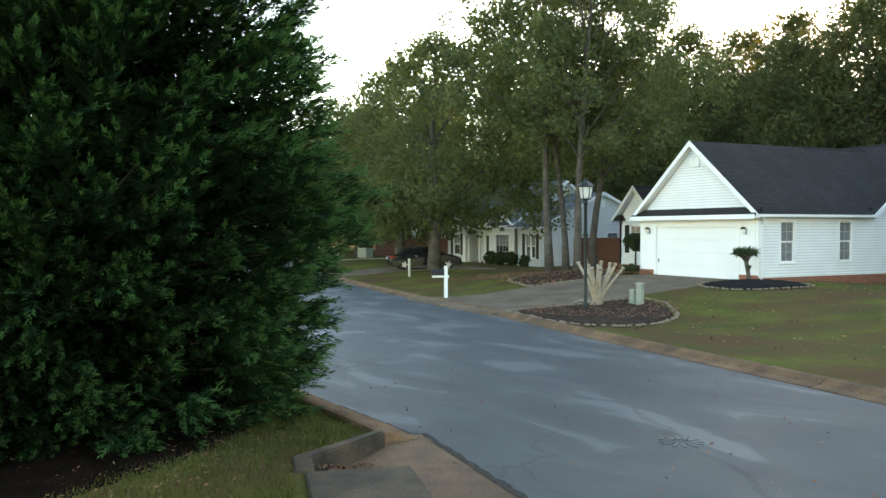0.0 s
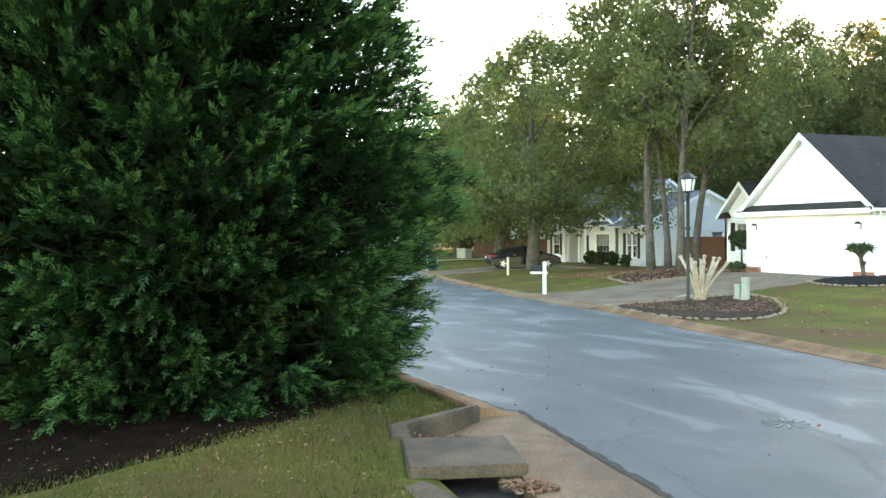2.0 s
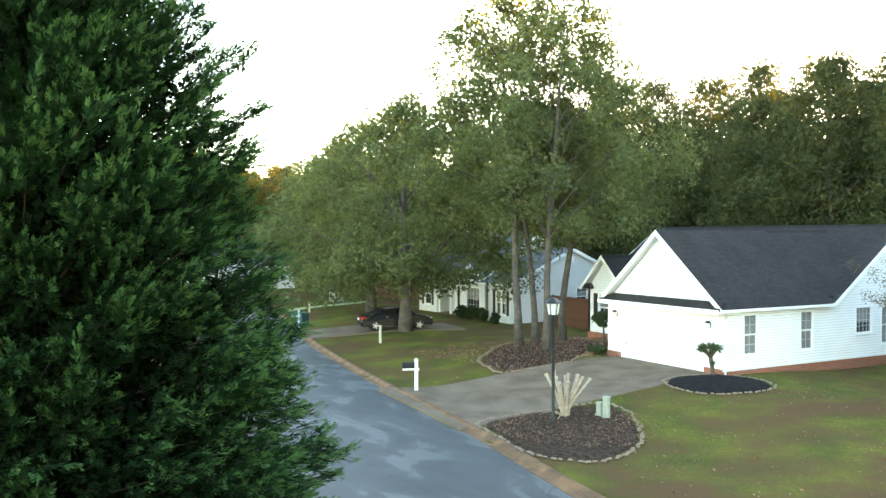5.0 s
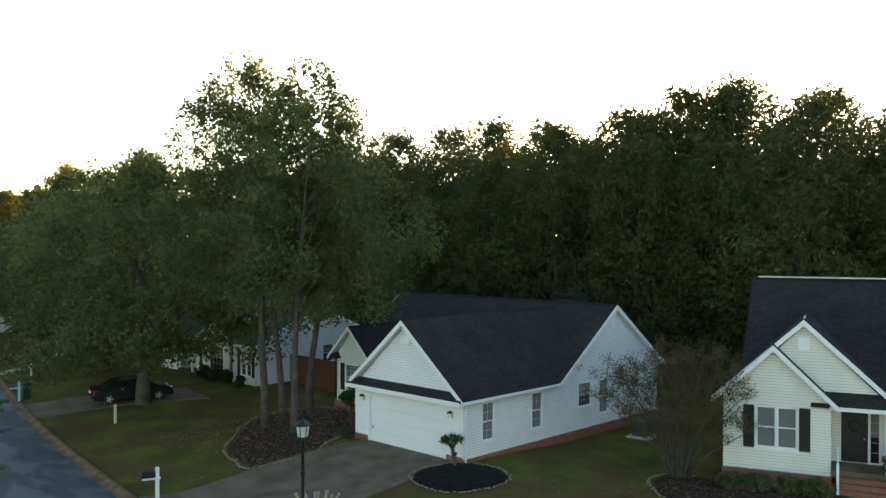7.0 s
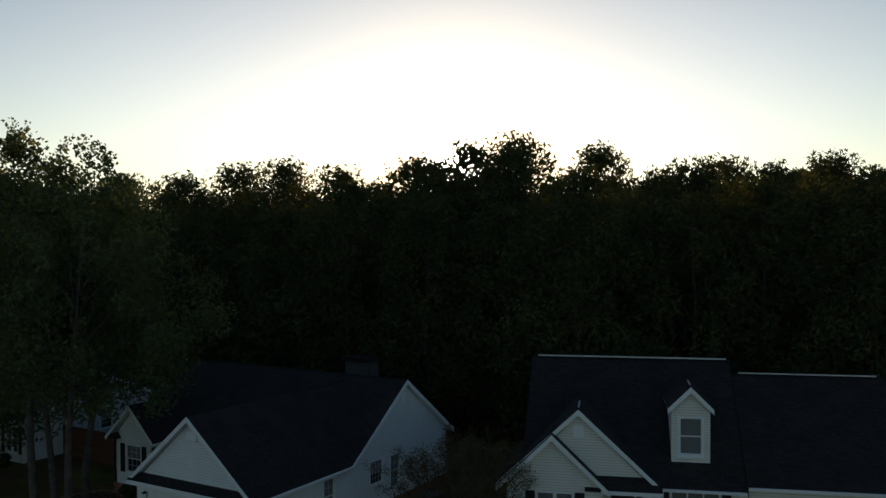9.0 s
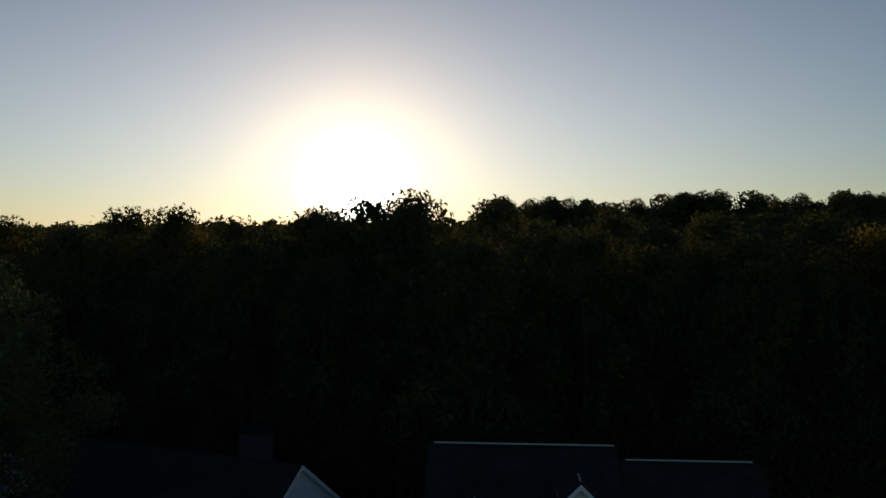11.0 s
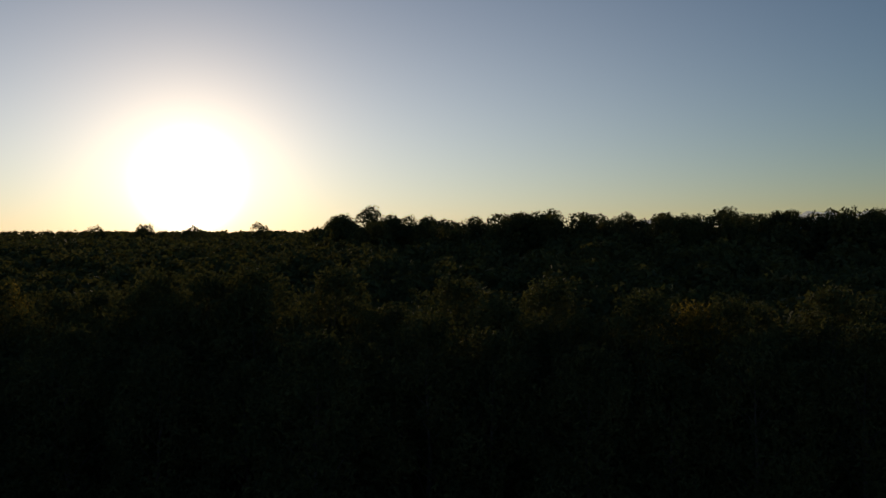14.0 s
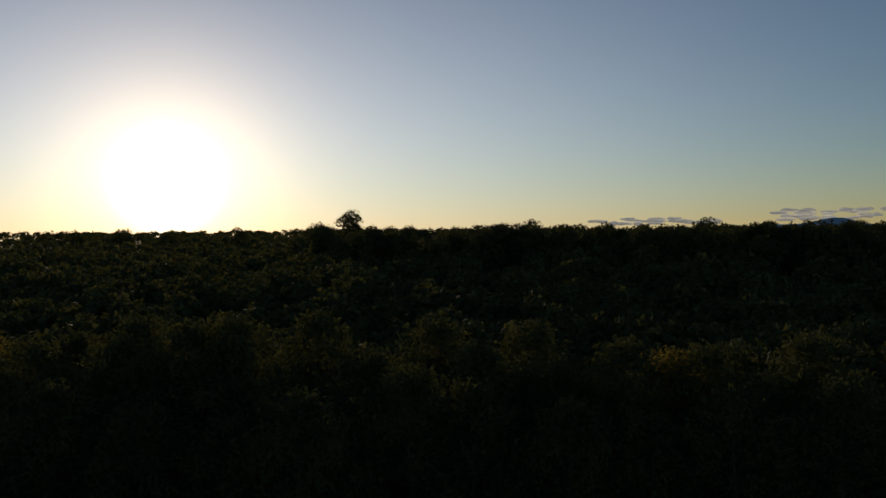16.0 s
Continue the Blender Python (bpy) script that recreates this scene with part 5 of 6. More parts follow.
def conifer(x, y, height):
    """A dense cypress-like evergreen: boughs in uneven tiers, each a drooping fan of feathery plumes."""
    rng = np.random.default_rng(11)
    t = thing("evergreen_tree", pose(x, y, ground_z(x, y)), "large dense dark green evergreen tree on the lawn", "tree")
    bm = tube(bmesh.new(), [(0, 0, -0.2), (0.05, 0, height * 0.5), (0, 0.03, height * 0.97)], [0.28, 0.16, 0.02], 9)
    count, per, rows = 880, 26, 32
    base, tips = [], []
    for k in range(count):
        u = (k + 0.5) / count
        z = 0.08 + (height - 0.14) * (1 - (1 - u) ** 0.60)
        r = float(np.interp(z, [0.0, 0.7, 1.6, 2.4, 3.3, 4.1, 5.6, 7.0, 8.5, 9.8, 11.3, height], [3.1, 3.5, 3.85, 4.0, 3.92, 3.7, 3.2, 2.98, 2.62, 2.2, 1.5, 0.05]))
        a = k * 2.39996 + rng.uniform(-0.3, 0.3)
        r *= 1.0 - 0.17 * rng.random() ** 1.6 + 0.16 * noise.noise((math.cos(a) * 2.6, math.sin(a) * 2.6, z * 0.9))
        lift = float(np.interp(z, [0, 1.2, 3.0, 6.0, height], [-0.10, -0.02, 0.16, 0.42, 1.1])) + rng.uniform(-0.08, 0.08)
        s = Vector((0, 0, max(0.2, z - r * lift * 0.75)))
        e = Vector((r * math.cos(a), r * math.sin(a), max(0.06, z + r * lift * 0.25)))
        base.append(list(s)), tips.append(list(e))
        if k % 3 == 0:
            tube(bm, [s, s.lerp(e, 0.55) + Vector((0, 0, -0.04 * r)), s.lerp(e, 0.9)], [0.035, 0.02, 0.005], 4, False)
    part("trunk", bm, CONIFER_BARK, t)
    base, tips = np.array(base), np.array(tips)

    def unit(v):
        return v / (np.linalg.norm(v, axis=1)[:, None] + 1e-9)

    # the plumes of each bough lie on its own bent fan, so that dark gaps stay between the boughs
    i = np.repeat(np.arange(count), per)
    m = len(i)
    whole = (tips - base)[i]
    length = np.linalg.norm(whole, axis=1)[:, None]
    out = whole / length
    side = unit(np.cross(out, np.array([0, 0, 1.0])))
    upv = np.cross(side, out)
    size = (0.75 + 0.5 * rng.random(count))[i][:, None] * np.clip(length / 3.4, 0.45, 1.0)
    back = (1.15 * rng.random((m, 1)) ** 1.3) * size
    across = rng.uniform(-1, 1, (m, 1)) * (0.10 + 0.42 * back)
    root = tips[i] - out * back + side * across + upv * (0.10 * rng.normal(size=(m, 1)) * size - 0.55 * across**2) - np.array([0, 0, 1.0]) * 0.10 * back
    way = unit(out * 0.9 + side * across * 1.3 + upv * 0.20 + rng.normal(size=(m, 3)) * 0.20)
    flat = unit(np.cross(way, rng.normal(size=(m, 3)) * 0.35 + upv))
    nrm = np.cross(flat, way)
    ln = (0.26 + 0.22 * rng.random((m, 1))) * np.clip(size, 0.6, 1.1)
    tip = (back < 0.62 * size)[:, 0]
    old, young = [], []
    for j in range(rows):
        g = j / (rows - 1.0)
        sgn = 1 if j % 2 else -1
        p0 = root + way * ln * (0.02 + 0.86 * g) - nrm * 0.10 * g * g * ln + nrm * 0.02 * rng.normal(size=(m, 1))
        d = unit(way * (0.85 + 0.3 * g) + flat * sgn * (0.75 * (1 - 0.7 * g)) + nrm * (0.22 * rng.normal(size=(m, 1)) - 0.10))
        l2 = ln * (0.36 - 0.16 * g) * (0.75 + 0.5 * rng.random((m, 1)))
        w = unit(np.cross(d, nrm + 0.5 * rng.normal(size=(m, 3))))
        wd = 0.010 + 0.006 * rng.random((m, 1))
        tri = np.stack([p0 - w * wd, p0 + d * l2 * 0.5 + w * wd * 1.2, p0 + d * l2], axis=1)
        (young if j > 17 else old).append(tri)
    v = np.concatenate([np.concatenate(old, axis=1).reshape(-1, 3), np.concatenate([y[~tip] for y in young], axis=1).reshape(-1, 3)])
    soup("crown", v, 3, LEAF_CONIFER, t)
    soup("young_growth", np.concatenate([y[tip] for y in young], axis=1).reshape(-1, 3), 3, LEAF_TIP, t, "brighter green young tips")
    # inner foliage nearer the stem, coloured near black for the shade inside the crown
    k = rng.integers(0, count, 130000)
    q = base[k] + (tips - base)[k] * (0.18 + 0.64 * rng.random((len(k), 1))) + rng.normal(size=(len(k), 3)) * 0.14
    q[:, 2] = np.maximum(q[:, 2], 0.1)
    soup("inner_crown_shade", leaf_soup(rng, q, 0.05, len(q), 0.065), 4, LEAF_INNER_SHADE, t, "inner foliage coloured near black as the crown's shade")
    return t


# litter brown taken down near black to hold the shade under the tree
SHADED_NEEDLES = material("shade_dark_needle_litter", (0.017, 0.0075, 0.0045), 0.95, vary=0.5, scale=4, fine=30, bump=1.0, second=(0.008, 0.0045, 0.003), depth=0.04, spec=0.05)
LEAF_TIP = leaf("young_cypress_foliage", (0.022, 0.070, 0.023), (0.074, 0.158, 0.057), 0.2, 0.75, 0.1)
# these near-black greens hold the shade inside the evergreen's crown
LEAF_INNER_SHADE = leaf("inner_foliage_shade", (0.004, 0.008, 0.004), (0.010, 0.019, 0.008), 0.02, 0.9, 0.0)
conifer(11.8, -25.54, 13.2)
bed([(17.2, -27.5), (16.6, -26.0), (16.1, -24.9), (14.6, -23.6), (11.6, -22.5), (8.0, -22.3), (6.2, -25.0), (7.4, -28.6), (11.0, -30.6), (15.4, -29.6)], SHADED_NEEDLES, "brown needle litter, darkened for the shade under the evergreen tree", 0.10)

# the four tall trees in the bed, the big ones farther down the street
place(broadleaf(1, 18.6, 8.0, 5.2, 0.22, 52000, 0.095, LEAF_OAK, "tall slender oak with a thin, airy green crown", lean=(-1.3, -0.2), spire=1.2, clumps=120, gaps=0.42, lump=1.0), -12.5, -1.3)
place(broadleaf(2, 17.0, 8.0, 5.6, 0.19, 40000, 0.095, LEAF_OAK, "tall slender oak leaning out of the mulch bed", lean=(-4.2, 0.2), spire=1.0, clumps=110, gaps=0.42, lump=1.0), -13.2, 0.2)
place(broadleaf(3, 17.6, 6.4, 4.8, 0.20, 40000, 0.095, LEAF_OAK, "tall slender oak beside the driveway", lean=(1.2, 0.2), spire=1.0, gaps=0.4, lump=1.0), -9.7, -1.6)
place(broadleaf(4, 16.4, 6.0, 5.4, 0.22, 40000, 0.095, LEAF_OAK, "tall slender oak behind the bed, near the house", lean=(1.4, 0.8)), -13.6, 2.3)
place(broadleaf(5, 14.4, 3.3, 7.0, 0.42, 60000, 0.12, LEAF_OAK, "broad spreading oak beside the parked car", spire=0, clumps=130), -24.2, -2.1)
place(broadleaf(6, 15.0, 3.4, 7.4, 0.42, 30000, 0.17, LEAF_OAK, "broad spreading oak on the far lawn", spire=0, clumps=110), -38.5, 1.8, 70)
place(broadleaf(7, 13.0, 3.0, 7.0, 0.4, 20000, 0.20, LEAF_OAK, "spreading oak near the end of the street", spire=0, clumps=100), -52, 3.5, 150)

# the woods behind the houses
kinds = [broadleaf(20 + k, 20.6, 2.0, 5.6, 0.3, 26000, 0.225, LEAF_WOODS if k != 4 else LEAF_AUTUMN,
                   "tall broad-leaved tree in the dark woods" if k != 4 else "tall tree with yellowing leaves in the woods", corners=3, gaps=-2, spire=-1.2 + k * 0.3, clumps=190, puff=(0.09, 0.17)) for k in range(5)]
rng = np.random.default_rng(5)
spots = []
for row, (y0, gap) in enumerate(((25, 5.6), (32, 6.6), (41, 8.0))):
    x = -66 + rng.uniform(0, 4)
    while x < 66:
        spots.append((x + rng.uniform(-1.2, 1.2), y0 + rng.uniform(-2, 2) + (0 if x < 4 else 5.0) + 0.06 * max(0, x - 4), (rng.uniform(0.85, 0.97) if row else rng.uniform(0.68, 0.90)) * 1.0))
        x += gap * rng.uniform(0.8, 1.2)
for x, y in ((-64, 18), (-58, 13), (-72, 12), (-80, 16), (-88, 10), (-96, 14), (-76, 24), (-104, 2), (-108, -8), (-100, -16), (-92, -24)):
    spots.append((x, y, rng.uniform(0.75, 0.95)))
spots += [(-7.7, 32.5, 0.97), (-5.0, 34.0, 0.98), (24.0, 38.0, 0.96), (30.0, 40.0, 0.95), (37.0, 40.0, 0.98)]
spots += [(x, y, rng.uniform(0.6, 0.8)) for x, y in ((-52, -21), (-60, -17), (-69, -14), (-79, -11), (-88, -5), (-104, 8), (-112, -2), (-110, 18), (-66, 9), (-85, -3), (-86, 5), (-92, 1), (-96, -8), (-84, 10), (-99, 4), (-94, 9), (-106, -14))]
used = set()
for i, (x, y, s) in enumerate(spots):
    k = 4 if (x < -80 and i % 2 == 0) or rng.random() < 0.04 else int(rng.integers(0, 4))
    t = kinds[k] if k not in used else copy_thing(kinds[k], Matrix())
    used.add(k)
    place(t, x, y, rng.uniform(0, 360), s * (0.965 if x > 16 and y > 20 else 1.035 if -40 < x < 4 else 1.0))
    tagged(t, group="woods behind the houses")


def far_woods():
    """The canopy beyond the first rows: leafy domes out to the horizon, some taller trees among them."""
    rng = np.random.default_rng(9)
    cs, rs, ns = [], [], []
    def dome(x, y, h, r, n):
        cs.append((x, y, h - r)), rs.append(r), ns.append(n)
    for k in range(5600):
        d = 46 * (2600 / 46) ** ((k / 5600) ** 0.8) * rng.uniform(0.95, 1.05)
        a = rng.uniform(radians(35), radians(196))
        x, y = d * math.cos(a) + 12, d * math.sin(a)
        if y < 46 - 0.1 * min(x, 0) and x > -118:
            continue
        h = 17.5 + 7.0 * smooth_step((y - 70) / 160) + 3.0 * noise.noise((x * 0.012, y * 0.012, 2)) + rng.uniform(-2.5, 1.5)
        h = min(h + (1.2 if d > 250 else 0), 27.6 if d > 250 else 26.3) + 13.0 * smooth_step((d - 600) / 1500)
        if x < 14 - 0.404 * y:
            h = min(h, 20.2 + 0.0078 * d + rng.uniform(-1.5, 0.8))  # the land falls away towards the sun
        dome(x, y, h, rng.uniform(2.6, 4.4) * (1 + d / 900), 320 if d < 140 else 170 if d < 320 else 70)
    # the taller trees of the skyline
    for k in range(180):
        x = rng.uniform(-72, 150)
        y = 215 + rng.uniform(-25, 30) - 0.15 * x
        top, r = 27.4 + rng.uniform(-1.5, 2.6), rng.uniform(2.2, 3.6)
        dome(x, y, top, r, 420)
        for j in range(4):
            dome(x + rng.uniform(-1, 1), y, top - r * (1.2 + 1.1 * j), r * 1.15, 110)
        for j in range(3):
            dome(x + rng.uniform(-0.8, 0.8) * r, y + rng.uniform(-0.8, 0.8) * r, top - r * rng.uniform(0.3, 1.2), r * rng.uniform(0.6, 0.9), 260)
    for x, y, h, r in ((-145, 473, 42, 8), (-113, 336, 32.5, 5), (-203, 452, 32, 6), (-128, 400, 31, 5), (-300, 470, 32, 9), (-340, 480, 31, 10), (-260, 470, 30.5, 8), (-4, 219, 31, 4), (45, 217, 31, 4), (57, 209, 30, 4), (16, 224, 30, 3.6)):
        for j in range(11):
            dome(x + rng.uniform(-0.6, 0.6) * r, y + rng.uniform(-0.6, 0.6) * r, h - j * r * 0.35, r * rng.uniform(0.6, 0.9), 800)
    cs, rs = np.array(cs), np.array(rs)
    i = np.repeat(np.arange(len(cs)), ns)
    m = len(i)
    d = rng.normal(size=(m, 3))
    d /= np.linalg.norm(d, axis=1)[:, None]
    d[:, 2] = np.abs(d[:, 2]) * 1.15 - 0.25
    bumpy = 0.72 + 0.22 * np.sin(d[:, :1] * 5 + i[:, None]) * np.cos(d[:, 1:2] * 6 + i[:, None] * 2) + 0.28 * rng.random((m, 1))
    c = cs[i] + d * rs[i][:, None] * bumpy
    n = d + rng.normal(size=(m, 3)) * 0.6
    n /= np.linalg.norm(n, axis=1)[:, None]
    a = np.cross(n, rng.normal(size=(m, 3)))
    a /= np.linalg.norm(a, axis=1)[:, None]
    b = np.cross(n, a)
    s = (rs[i] * 1.75 / np.sqrt(np.array(ns)[i]))[:, None] * (0.7 + 0.8 * rng.random((m, 1)))
    v = np.stack([c - a * s - b * s * 0.4, c + b * s, c + a * s - b * s * 0.4], axis=1).reshape(-1, 3)
    return tagged(soup("far_woods", v, 3, LEAF_WOODS), "dark woods stretching to the horizon", "woods", kind="stuff")


far_woods()


# ---- small things
def on_ground(x, y, turn=0.0):
    return pose(x, y, ground_z(x, y), rz=turn)


def street_lamp(x, y):
    h = thing("street_lamp", on_ground(x, y), "dark post lamp with a four-sided lantern in the mulch bed", "lamp post")
    part("post", lathe(bmesh.new(), [(0.095, -0.2), (0.095, 0.25), (0.075, 0.30), (0.055, 0.35), (0.052, 3.42), (0.075, 3.46), (0.075, 3.52), (0.05, 3.58)], 14), DARK_METAL, h, smooth=True)
    lan = part("lantern", lathe(bmesh.new(), [(0.10, 3.60), (0.165, 3.64), (0.225, 4.00), (0.10, 4.00)], 6), FROSTED, h, "pale frosted lantern glass")
    for k in range(6):
        a = k * math.tau / 6 + 0.0
        part("lantern_bar", tube(bmesh.new(), [(0.168 * math.cos(a), 0.168 * math.sin(a), 3.62), (0.23 * math.cos(a), 0.23 * math.sin(a), 4.0)], [0.013, 0.013], 5), DARK_METAL, lan)
    part("lantern_roof", lathe(bmesh.new(), [(0.29, 3.995), (0.30, 4.02), (0.16, 4.13), (0.07, 4.17), (0.03, 4.20), (0.035, 4.24), (0.01, 4.30)], 6), DARK_METAL, h)
    part("base_ring", lathe(bmesh.new(), [(0.15, 3.585), (0.17, 3.60), (0.15, 3.625), (0.05, 3.63)], 6), DARK_METAL, h)
    part("collar", lathe(bmesh.new(), [(0.085, 2.42), (0.085, 2.50), (0.05, 2.52)], 12), DARK_METAL, h)
    return h


street_lamp(1.93, -9.58)


def mailbox(x, y, turn, label, box_mat=MAILBOX_BLACK, post_mat=WHITE_PAINT):
    h = thing("mailbox", on_ground(x, y, turn), label, "mailbox", "mailboxes")
    part("post", boxed(-0.07, 0.07, -0.07, 0.07, -0.2, 1.27, bevel=0.008), post_mat, h)
    part("cap", prism(bmesh.new(), [(-0.085, 1.272), (0.085, 1.272), (0.085, 1.29), (0.0, 1.345), (-0.085, 1.29)], -0.085, 0.085, "y"), post_mat, h)
    part("arm", boxed(-0.56, 0.12, -0.045, 0.045, 0.86, 0.95, bevel=0.006), post_mat, h)
    arc = [(0.10 * math.cos(math.pi * k / 8), 1.09 + 0.10 * math.sin(math.pi * k / 8)) for k in range(9)] + [(-0.10, 0.953), (0.10, 0.953)]
    b = part("box", prism(bmesh.new(), arc, -0.57, -0.07, "x"), box_mat, h)
    part("door", prism(bmesh.new(), [(p[0] * 1.06, 1.05 + (p[1] - 1.05) * 1.05) for p in arc], -0.585, -0.572, "x"), box_mat, b)
    return h


mailbox(-6.54, -10.27, 68, "black mailbox on a white wooden post by the driveway")
mailbox(-32.2, -6.35, 70, "mailbox on a pale blue post down the street", BIN_GREEN, BLUE_PLASTIC)


def wheeled_bin(x, y):
    h = thing("wheeled_bin", on_ground(x, y, 20), "dark teal wheeled bin at the kerb", "bin")
    part("body", prism(bmesh.new(), [(-0.24, 0.06), (0.24, 0.06), (0.30, 0.98), (-0.30, 0.98)], -0.3, 0.3, "y"), BIN_GREEN, h)
    part("lid", boxed(-0.33, 0.33, -0.34, 0.34, 0.985, 1.05, bevel=0.02), BIN_GREEN, h)
    for s in (-1, 1):
        part("wheel", moved(lathe(bmesh.new(), [(0.02, -0.03), (0.12, -0.03), (0.12, 0.03), (0.02, 0.03)], 14), Matrix.Translation((0.26 * s, 0.32, 0.12)) @ Matrix.Rotation(radians(90), 4, "Y")), RUBBER, h)
    return h


wheeled_bin(-32.9, -5.8)


def utility_box(x, y, w, hgt, turn):
    h = thing("utility_box", on_ground(x, y, turn), "pale green metal utility pedestal in the bed", "utility box", "utility pedestals")
    part("casing", boxed(-w, w, -w * 0.8, w * 0.8, -0.1, hgt - 0.08, bevel=0.012), GREEN_BOX, h)
    part("cap", boxed(-w - 0.015, w + 0.015, -w * 0.8 - 0.015, w * 0.8 + 0.015, hgt - 0.078, hgt, bevel=0.02), GREEN_BOX, h)
    part("stake", boxed(-w - 0.01, -w + 0.03, -w * 0.8 - 0.03, -w * 0.8 - 0.004, -0.1, 0.25), GREEN_BOX, h)
    return h


def transformer(x, y):
    h = thing("transformer_box", on_ground(x, y, 25), "grey-green metal transformer box on the far lawn", "utility box")
    part("pad", boxed(-0.6, 0.6, -0.55, 0.55, -0.15, 0.08, bevel=0.01), CONCRETE, h)
    part("casing", boxed(-0.52, 0.52, -0.45, 0.45, 0.082, 0.86, bevel=0.02), GREEN_BOX, h)
    part("lid", prism(bmesh.new(), [(-0.48, 0.862), (0.48, 0.862), (0.48, 0.90), (-0.48, 0.97)], -0.55, 0.55, "x"), GREEN_BOX, h)
    return h


transformer(-49.3, 3.2)
utility_box(2.62, -7.95, 0.10, 0.84, 20)
utility_box(2.30, -7.98, 0.088, 0.62, 20)


def marker_post(x, y, hgt, label):
    h = thing("marker_post", on_ground(x, y), label, "post")
    part("shaft", boxed(-0.06, 0.06, -0.05, 0.05, -0.2, hgt - 0.05), material("pale_yellow_plastic", (0.55, 0.50, 0.40), 0.6), h)
    part("cap", boxed(-0.07, 0.07, -0.06, 0.06, hgt - 0.048, hgt, bevel=0.015), material("pale_cap_plastic", (0.62, 0.58, 0.48), 0.6), h)


marker_post(-21.0, -5.3, 1.05, "short pale marker post on the lawn")
marker_post(-40.5, -2.6, 0.9, "short pale marker post on the far lawn")


def pruned_myrtle(x, y):
    rng = random.Random(3)
    h = thing("pruned_tree", on_ground(x, y), "hard-pruned pale crape myrtle with thick bare stems", "tree")
    for k in range(12):
        a = k * 2.39996 + rng.uniform(-0.3, 0.3)
        out = 0.22 + 0.66 * (k + 0.5) / 12
        top = 1.66 - 0.30 * out + rng.uniform(-0.20, 0.06)
        r = rng.uniform(0.042, 0.060)
        bend = rng.uniform(-0.12, 0.12)
        pts = [(0.09 * math.cos(a), 0.09 * math.sin(a), -0.1), (0.12 * math.cos(a + bend), 0.12 * math.sin(a + bend), 0.34), ((0.05 + out * 0.42) * math.cos(a + bend), (0.05 + out * 0.42) * math.sin(a + bend), top * 0.60), (out * math.cos(a), out * math.sin(a), top)]
        st = part("stem", tube(bmesh.new(), pts, [r * 1.2, r, r * 0.85, r * 0.9], 7), PALE_BARK, h, smooth=True)
        part("knuckle", tube(bmesh.new(), [pts[3], (pts[3][0] * 1.04, pts[3][1] * 1.04, pts[3][2] + 0.07)], [r * 1.35, r * 1.1], 7), PALE_BARK, st, smooth=True)
    for k in range(7):
        a = rng.uniform(0, math.tau)
        l = rng.uniform(0.4, 0.9)
        part("root_shoot", tube(bmesh.new(), [(0.1 * math.cos(a), 0.1 * math.sin(a), 0.16), (l * 0.6 * math.cos(a), l * 0.6 * math.sin(a), 0.30), (l * math.cos(a), l * math.sin(a), 0.2)], [0.02, 0.015, 0.006], 5), PALE_BARK, h)
    return h


pruned_myrtle(1.45, -8.75)


def shrub(name, x, y, r, hgt, label, mat=LEAF_SHRUB, count=2600, size=0.05, stem=0.0, group="", seed=1, gaps=-0.35):
    """A shrub, or on a stem a small clipped tree."""
    rng = np.random.default_rng(seed)
    h = thing(name, on_ground(x, y), label, "shrub", group)
    bm = bmesh.new()
    base = stem
    if stem:
        tube(bm, [(0.04, 0, -0.15), (-0.05, 0.03, stem * 0.5), (0, 0, stem + hgt * 0.3)], [0.075, 0.05, 0.035], 7)
    for k in range(12):
        a = k * 2.4
        tube(bm, [(0, 0, base), (r * 0.4 * math.cos(a), r * 0.4 * math.sin(a), base + hgt * 0.45), (r * 0.85 * math.cos(a), r * 0.85 * math.sin(a), base + hgt * (0.5 + 0.04 * k))], [0.03, 0.02, 0.006], 5, False)
    part("branchwork", bm, BARK, h)
    d = rng.normal(size=(count * 3, 3))
    d /= np.linalg.norm(d, axis=1)[:, None]
    p = d * (rng.random(count * 3) ** 0.33)[:, None] * np.array([r, r, hgt / 2]) + np.array([0, 0, base + hgt / 2])
    keep = lumps(rng, p, r * 0.5) > gaps + 0.8 * (np.linalg.norm(d * 0 + (p - np.array([0, 0, base + hgt / 2])) / np.array([r, r, hgt / 2]), axis=1) - 0.6)
    p = p[keep][:count]
    soup("crown", leaf_soup(rng, p, 0.03, len(p), size), 4, mat, h)
    return h


